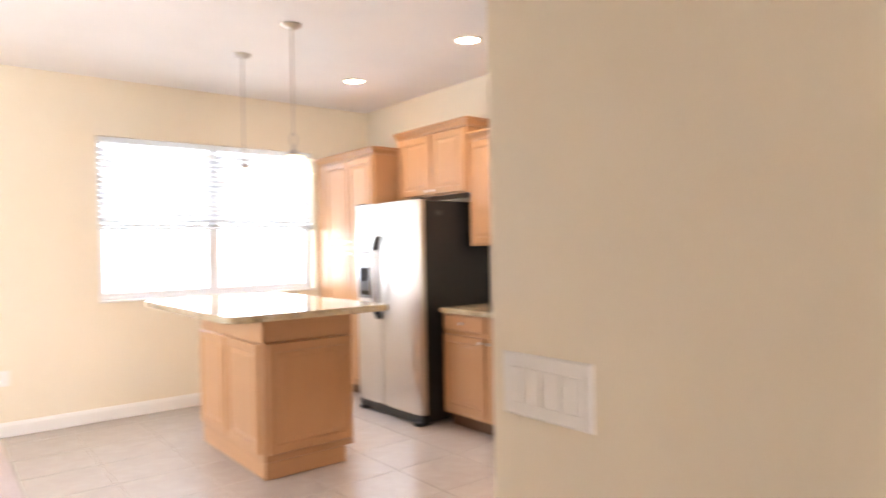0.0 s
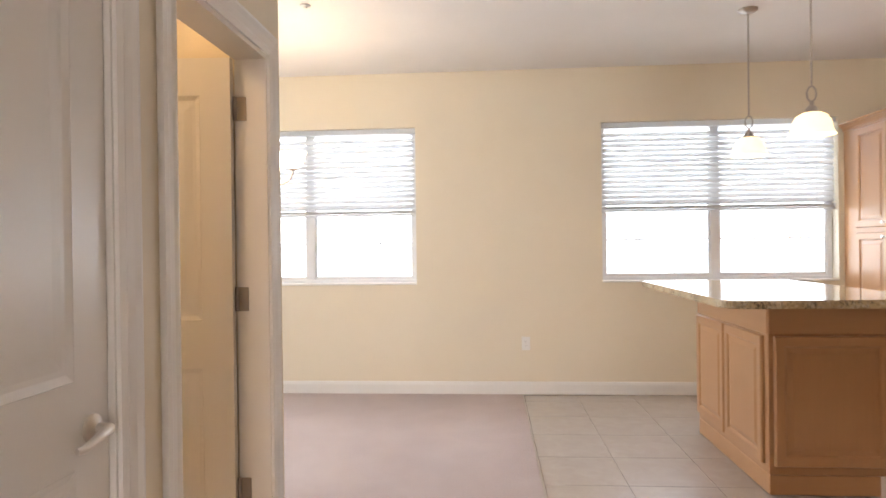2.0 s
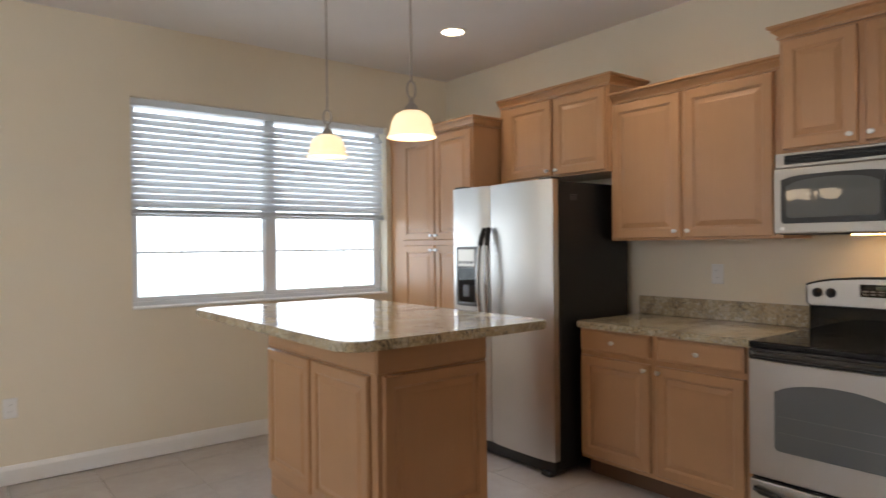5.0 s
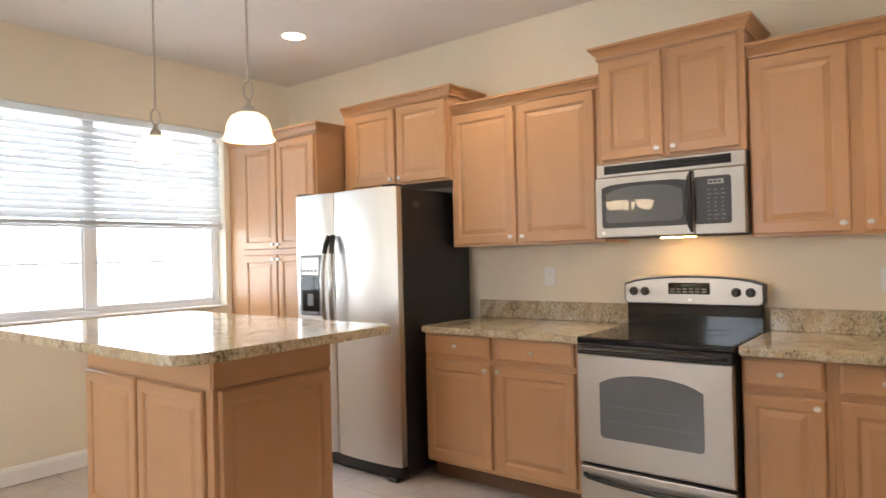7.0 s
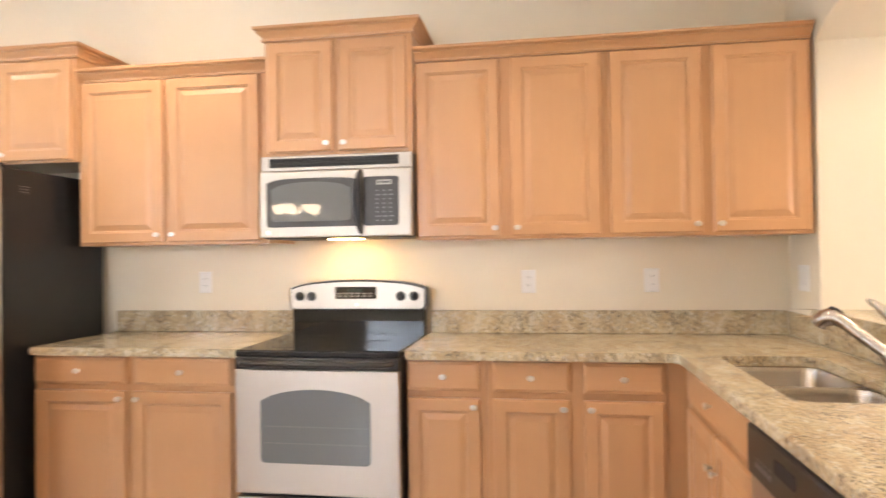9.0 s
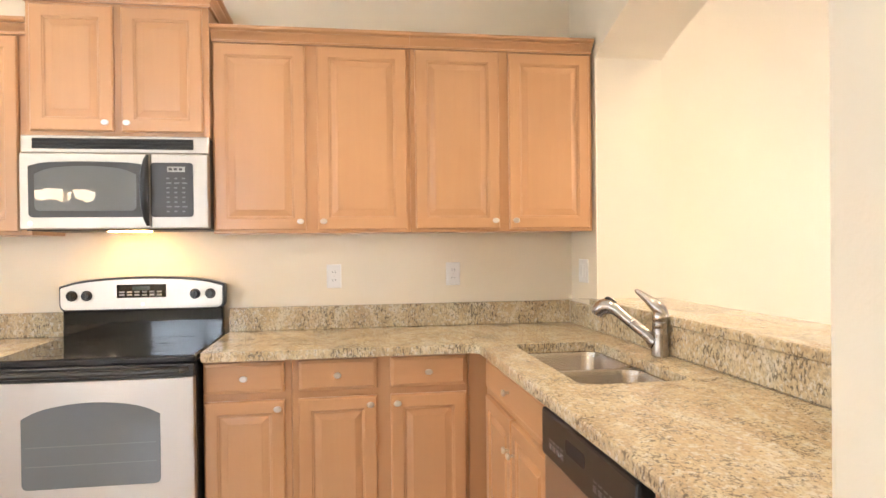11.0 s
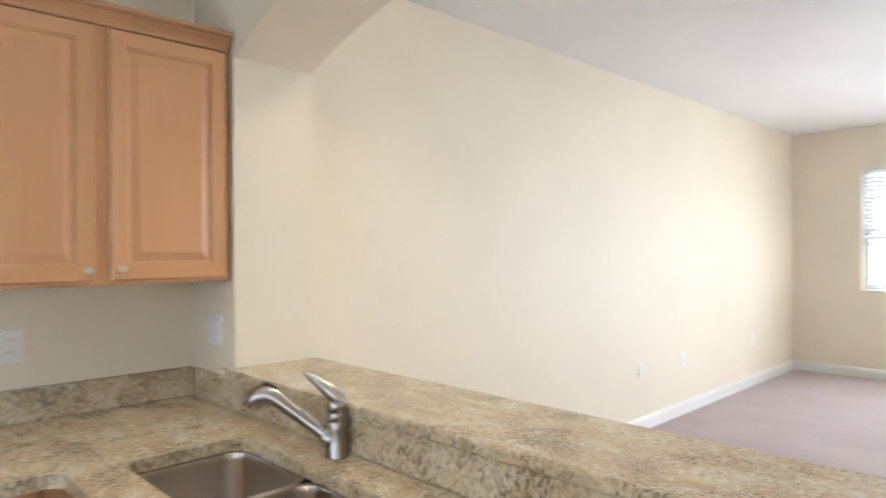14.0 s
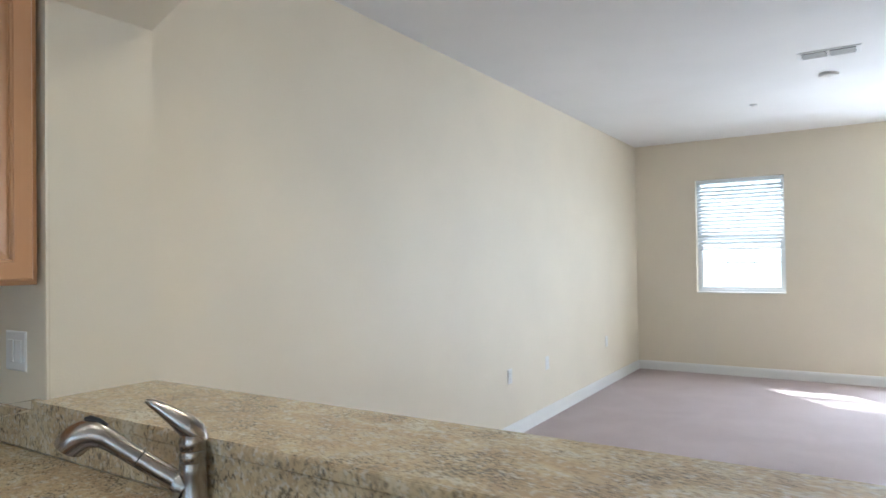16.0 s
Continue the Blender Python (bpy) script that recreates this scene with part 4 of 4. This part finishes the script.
def microwave():
    root = thing("microwave", east(-0.40, 0.347), "stainless over-range microwave with lit hood lamp", "microwave")
    w, z0, z1, split = 0.727, 1.397, 1.784, 0.498
    part("case", box(0.002, w - 0.002, 0.03, 0.398, z0, z1, 0.003), black_side, root, "black microwave case")
    front = part("vent_panel", box(0, w, -0.006, 0.029, z1 - 0.072, z1, 0.004), oven_steel, root)
    part("vent_slot", box(0.045, w - 0.060, -0.0085, -0.0065, z1 - 0.055, z1 - 0.012), slot_dark, front, "black vent grille")
    for k in range(3):
        part("vent_bar", box(0.045, w - 0.060, -0.0125, -0.0088, z1 - 0.0525 + 0.0138 * k, z1 - 0.0440 + 0.0138 * k, 0.001), matt_black, front)
    door = part("door", box(0, split, -0.020, 0.029, z0 + 0.004, z1 - 0.074, 0.005, segments=2), oven_steel, root, "stainless microwave door")
    part("window_surround", prism(arched(0.034, split - 0.003, z0 + 0.052, z1 - 0.108, 0.008, 0.018), -0.0235, -0.0205, 0.001), charcoal, door, "dark grey glass surround")
    part("door_window", prism(arched(0.058, 0.445, z0 + 0.078, z1 - 0.126, 0.022, 0.02), -0.0262, -0.0238, 0.0008), window_glass_dark, door, "glossy dark door window")
    grip = []
    for k in range(13):
        f = k / 12
        grip.append((0.487, -0.020 - 0.042 * math.sin(math.pi * f) ** 0.55, z0 + 0.020 + 0.285 * f))
    part("handle", tube(grip, [0.007 + 0.0115 * math.sin(math.pi * k / 12) ** 0.7 for k in range(13)], 14), black_plastic, door, "black tapered bow handle", smooth=True)
    part("emblem", lathe([(0, 0), (0.010, 0), (0.009, 0.002), (0, 0.002)], 16, m=Matrix.Translation((0.040, -0.0203, z0 + 0.028)) @ pose(0, 0, 0, 90)), nickel, door)
    side = part("control_side", box(split + 0.002, w, -0.020, 0.029, z0 + 0.004, z1 - 0.074, 0.005, segments=2), oven_steel, root)
    pad = part("keypad", prism([(x + split + 0.003, z + z0 + 0.052) for x, z in rounded_rect(0.167, 0.224, 0.014)], -0.0235, -0.0205, 0.001), charcoal, side, "dark grey keypad")
    part("readout", box(0.566, 0.636, -0.0247, -0.0238, z0 + 0.238, z0 + 0.260), lcd_grey, pad, "pale lcd readout")
    for k in range(3):
        part("print_line", box(0.572 + 0.02 * k, 0.586 + 0.02 * k, -0.0252, -0.0248, z0 + 0.244, z0 + 0.254), charcoal, pad)
    for r in range(8):
        for c in range(3):
            wide = 0.020 if r in (1, 6) else 0.012
            part("key", box(0.562 + 0.031 * c, 0.562 + wide + 0.031 * c, -0.0243, -0.0238, z0 + 0.072 + 0.0195 * r, z0 + 0.0775 + 0.0195 * r), print_white, pad)
    part("hood_lamp", box(0.29, 0.45, 0.10, 0.17, z0 - 0.006, z0 - 0.001, 0.002), hood_lens, root, "lit warm hood lamp")
    return root


microwave()
hood = new("hood_lamp_light", bpy.data.lights.new("hood_lamp_light", "AREA"))
hood.data.shape, hood.data.size, hood.data.size_y, hood.data.energy, hood.data.color = "RECTANGLE", 0.15, 0.06, 0.18, (1.0, 0.55, 0.18)
hood.matrix_world = look((-0.16, 0.0, 1.388), (-0.08, 0.0, 1.0))

# ---- dishwasher ----


def dishwasher():
    root = thing("dishwasher", pose(-1.483, -1.495, 0, 0, 0, 180), "stainless dishwasher with black control panel", "dishwasher")
    w = 0.598
    part("tub", box(0.004, w - 0.004, 0.03, 0.56, 0.10, 0.868), black_side, root)
    part("door", box(0.0, w, -0.006, 0.028, 0.12, 0.735, 0.006, segments=2), stainless_flat, root, "stainless dishwasher door")
    panel = part("control_panel", box(0.0, w, -0.014, 0.028, 0.739, 0.868, 0.008, segments=2), black_plastic, root, "black control panel")
    part("latch_pocket", prism([(x + 0.20, z + 0.80) for x, z in rounded_rect(0.13, 0.035, 0.012)], -0.0152, -0.0142), slot_dark, panel)
    for k in range(4):
        part("button", box(0.07 + 0.03 * k, 0.092 + 0.03 * k, -0.0158, -0.0142, 0.772, 0.786, 0.001), grey_plastic, panel)
        part("print_line", box(0.07 + 0.03 * k, 0.09 + 0.03 * k, -0.0148, -0.0142, 0.793, 0.797), print_white, panel)
        part("button", box(0.38 + 0.03 * k, 0.402 + 0.03 * k, -0.0158, -0.0142, 0.772, 0.786, 0.001), grey_plastic, panel)
        part("print_line", box(0.38 + 0.03 * k, 0.40 + 0.03 * k, -0.0148, -0.0142, 0.793, 0.797), print_white, panel)
    part("toe_panel", box(0.005, w - 0.005, 0.06, 0.09, 0.004, 0.115), black_plastic, root)


dishwasher()

# ---- lamps ----
pendant_label = "brushed nickel pendant lamp with lit bell glass shade"


def pendant(x, y):
    TOP = CEIL - 0.018
    root = thing("pendant_lamp", pose(x, y, 0.018), pendant_label, "pendant lamp", "pendants over the island")
    part("canopy", lathe([(0, TOP - 0.001), (0.062, TOP - 0.001), (0.062, TOP - 0.008), (0.045, TOP - 0.022), (0.015, TOP - 0.03), (0, TOP - 0.03)], 24), bronze, root, smooth=True)
    part("rod", tube([(0, 0, TOP - 0.03), (0, 0, 2.105)], 0.0055, 8), bronze, root)
    ring = [(0.024 * math.sin(a), 0.0, 2.065 + 0.040 * math.cos(a)) for a in (2 * math.pi * k / 20 for k in range(21))]
    part("loop", tube(ring, 0.005, 8), bronze, root, smooth=True)
    part("socket", lathe([(0, 2.026), (0.010, 2.026), (0.012, 2.005), (0.020, 1.998), (0.030, 1.985), (0.036, 1.962), (0, 1.962)], 20), bronze, root, smooth=True)
    bell = [(0.026, 1.968), (0.050, 1.963), (0.075, 1.948), (0.091, 1.920), (0.098, 1.888), (0.103, 1.866), (0.113, 1.850), (0.115, 1.845), (0.111, 1.845), (0.100, 1.863), (0.094, 1.888), (0.087, 1.918), (0.072, 1.943), (0.048, 1.958), (0.026, 1.963)]
    part("shade", lathe(bell, 36), shade_glass, root, "lit frosted white glass bell", smooth=True)
    part("bulb", lathe([(0, 1.958), (0.014, 1.955), (0.016, 1.93), (0.027, 1.905), (0.028, 1.885), (0.018, 1.868), (0, 1.863)], 16), bulb_glass, root, smooth=True)


pendant(-1.866, 2.112)
pendant(-1.852, 1.325)


def chandelier(x, y):
    root = thing("chandelier", pose(x, y, -0.04), "brushed nickel five-arm chandelier with lit glass bowls", "chandelier")
    part("canopy", lathe([(0, CEIL + 0.039), (0.065, CEIL + 0.039), (0.065, CEIL + 0.03), (0.04, CEIL + 0.012), (0, CEIL + 0.01)], 24), bronze, root, smooth=True)
    part("rod", tube([(0, 0, CEIL + 0.01), (0, 0, 2.16)], 0.006, 8), bronze, root)
    part("column", lathe([(0, 2.16), (0.012, 2.15), (0.022, 2.10), (0.014, 2.05), (0.018, 1.95), (0.034, 1.86), (0.038, 1.81), (0.022, 1.77), (0.012, 1.75), (0.014, 1.735), (0, 1.725)], 20), bronze, root, smooth=True)
    for k in range(5):
        turn = Matrix.Rotation(radians(8 + 72 * k), 4, "Z")
        arm = tube([(0.03, 0, 1.83), (0.08, 0, 1.785), (0.15, 0, 1.775), (0.20, 0, 1.80), (0.222, 0, 1.84), (0.225, 0, 1.868)], 0.007, 8)
        a = part("arm", arm, bronze, root, at=turn, smooth=True)
        part("cup", lathe([(0, 1.862), (0.024, 1.866), (0.028, 1.876), (0.020, 1.884), (0, 1.886)], 16, m=Matrix.Translation((0.225, 0, 0))), bronze, a, smooth=True)
        shade = [(0.018, 1.886), (0.045, 1.892), (0.068, 1.915), (0.075, 1.945), (0.080, 1.97), (0.094, 1.990), (0.091, 1.991), (0.076, 1.971), (0.071, 1.946), (0.064, 1.918), (0.043, 1.897), (0.018, 1.890)]
        part("shade", lathe(shade, 28, m=Matrix.Translation((0.225, 0, 0))), chandelier_glass, a, "lit frosted glass bowl", smooth=True)
        part("bulb", lathe([(0, 1.89), (0.013, 1.893), (0.016, 1.915), (0.025, 1.94), (0.022, 1.958), (0, 1.968)], 14, m=Matrix.Translation((0.225, 0, 0))), bulb_glass, a, smooth=True)


chandelier(-5.12, 2.05)


def downlight(x, y, watts, colour):
    root = thing("recessed_downlight", pose(x, y, CEIL), "lit white recessed ceiling downlight", "downlight", "ceiling downlights")
    part("trim_ring", lathe([(0.072, -0.001), (0.098, -0.001), (0.098, -0.005), (0.078, -0.009), (0.072, -0.004), (0.072, -0.001)], 32), white_plastic, root, smooth=True)
    part("lens", lathe([(0, -0.0035), (0.0715, -0.0035), (0.0715, -0.001), (0, -0.001)], 32), can_lens, root, "glowing lamp lens")
    lamp = new("downlight_light", bpy.data.lights.new("downlight_light", "SPOT"))
    lamp.data.energy, lamp.data.color, lamp.data.spot_size, lamp.data.spot_blend, lamp.data.shadow_soft_size = watts, colour, radians(125), 0.8, 0.06
    lamp.matrix_world = look((x, y, CEIL - 0.012), (x, y, 0))


# the last two are out of view, added to brighten cabinets and sink
for x, y in ((-0.804, 2.297), (-0.728, 0.895), (-1.25, -0.50), (-1.40, -1.70)):
    downlight(x, y, 12.0, (1.0, 0.90, 0.74))
downlight(-0.95, -2.95, 15.0, (1.0, 0.80, 0.54))

closet_lamp = thing("closet_ceiling_light", pose(-5.3, -0.6, CEIL), "round frosted glass closet ceiling light, lit", "ceiling light")
part("base", lathe([(0, -0.001), (0.11, -0.001), (0.11, -0.02), (0, -0.02)], 28), white_plastic, closet_lamp)
part("shade", lathe([(0.10, -0.021), (0.13, -0.03), (0.135, -0.05), (0.10, -0.085), (0.04, -0.10), (0, -0.102)], 28), closet_glass, closet_lamp, smooth=True)

# ---- small fittings ----


def outlet(m, label="white duplex outlet in a white cover plate", gangs=1, switches=False):
    root = thing("switch_plate" if switches else "wall_outlet", m, label, "switch" if switches else "outlet", "switches" if switches else "wall outlets")
    w = 0.072 + 0.046 * (gangs - 1)
    part("cover_plate", rings_panel(w, 0.116, [(0, -0.0005), (0, -0.003), (0.004, -0.006)], -w / 2, -0.058), white_plastic, root)
    for g in range(gangs):
        x = (g - (gangs - 1) / 2) * 0.046
        if switches:
            part("rocker", box(x - 0.0165, x + 0.0165, -0.0095, -0.0062, -0.033, 0.033, 0.0015), white_plastic, root)
        else:
            for z in (-0.02, 0.02):
                r = part("receptacle", prism([(px + x - 0.0165, pz + z - 0.014) for px, pz in rounded_rect(0.033, 0.028, 0.009, 3)], -0.008, -0.0062), white_plastic, root)
                for dx in (-0.0065, 0.0065):
                    part("slot", box(x + dx - 0.001, x + dx + 0.001, -0.0086, -0.0081, z - 0.004, z + 0.005), slot_dark, r)
    part("screw", lathe([(0, 0), (0.003, 0), (0.002, 0.001), (0, 0.001)], 8, m=Matrix.Translation((0, -0.0062, 0.048 if switches else 0.0)) @ pose(0, 0, 0, 90)), nickel, root)
    return root


outlet(pose(0, -0.886, 1.172, 0, 0, -90))
outlet(pose(0, -1.482, 1.174, 0, 0, -90))
outlet(pose(0, 0.86, 1.18, 0, 0, -90))
for y in (-5.765, -6.509, -8.157):
    outlet(pose(0.05, y, 0.495, 0, 0, -90))
outlet(pose(-3.26, NORTH, 0.445))
outlet(pose(-5.82, NORTH, 0.445))
outlet(pose(-0.175, -2.112, 1.185, 0, 0, 180), "white double rocker switch plate by the arch", 2, True)
outlet(pose(-2.843, -1.694, 1.124, 0, 0, -90), "white four-gang rocker switch plate on the pier", 4, True)

vent = thing("ceiling_vent", pose(-2.15, -6.35, CEIL), "white slotted ceiling air register", "air vent")
part("frame", box(-0.19, 0.19, -0.095, 0.095, -0.007, -0.001, 0.003), vent_grey, vent)
for sx in (-0.085, 0.085):
    part("backing", box(sx - 0.075, sx + 0.075, -0.07, 0.07, -0.0085, -0.0075), slot_dark, vent, "dark vent opening")
    for k in range(7):
        part("slat", box(sx - 0.073, sx + 0.073, -0.066 + 0.02 * k, -0.058 + 0.02 * k, -0.013, -0.009, 0.0008), vent_grey, vent)
detector = thing("smoke_detector", pose(-2.14, -6.97, CEIL), "round white ceiling smoke detector", "smoke detector")
part("housing", lathe([(0, -0.001), (0.068, -0.001), (0.07, -0.008), (0.063, -0.020), (0.03, -0.025), (0, -0.026)], 28), white_plastic, detector, smooth=True)
part("test_button", lathe([(0, -0.0255), (0.012, -0.0265), (0.010, -0.029), (0, -0.0295)], 14, m=Matrix.Translation((0.0, 0.0, 0))), vent_grey, detector)
for x, y in ((-1.52, -7.75), (-4.70, 1.74)):
    cap = thing("sprinkler_cap", pose(x, y, CEIL), "flush white round sprinkler cover plate", "fire sprinkler", "sprinkler covers")
    part("cover", lathe([(0, -0.001), (0.034, -0.001), (0.036, -0.004), (0.030, -0.012), (0, -0.013)], 24), vent_grey, cap, smooth=True)
    part("deflector", lathe([(0, -0.0132), (0.012, -0.0132), (0.014, -0.018), (0, -0.019)], 12), nickel, cap)

# ---- floor tiles ----
PITCH = 0.464
tile_cache = {}
floor_ob = bpy.data.objects["floor"]


def floor_tile(w, d):
    key = (round(w, 4), round(d, 4))
    if key not in tile_cache:
        tile_cache[key] = mesh_of("tile", box(0, w, 0, d, -0.012, 0.0, 0.0012), tile_material)
    return tile_cache[key]


y = -1.5
while y < NORTH - 0.01:
    x = EDGE + 0.014
    d = min(PITCH, NORTH - y) - 0.004
    while x < -0.01:
        w = min(PITCH if x > EDGE + 0.1 else PITCH - 0.014, -x) - 0.004
        ob = new("tile", floor_tile(w, d))
        ob.parent = floor_ob
        ob.matrix_basis = pose(x, y, 0)
        x += w + 0.004
    y += PITCH
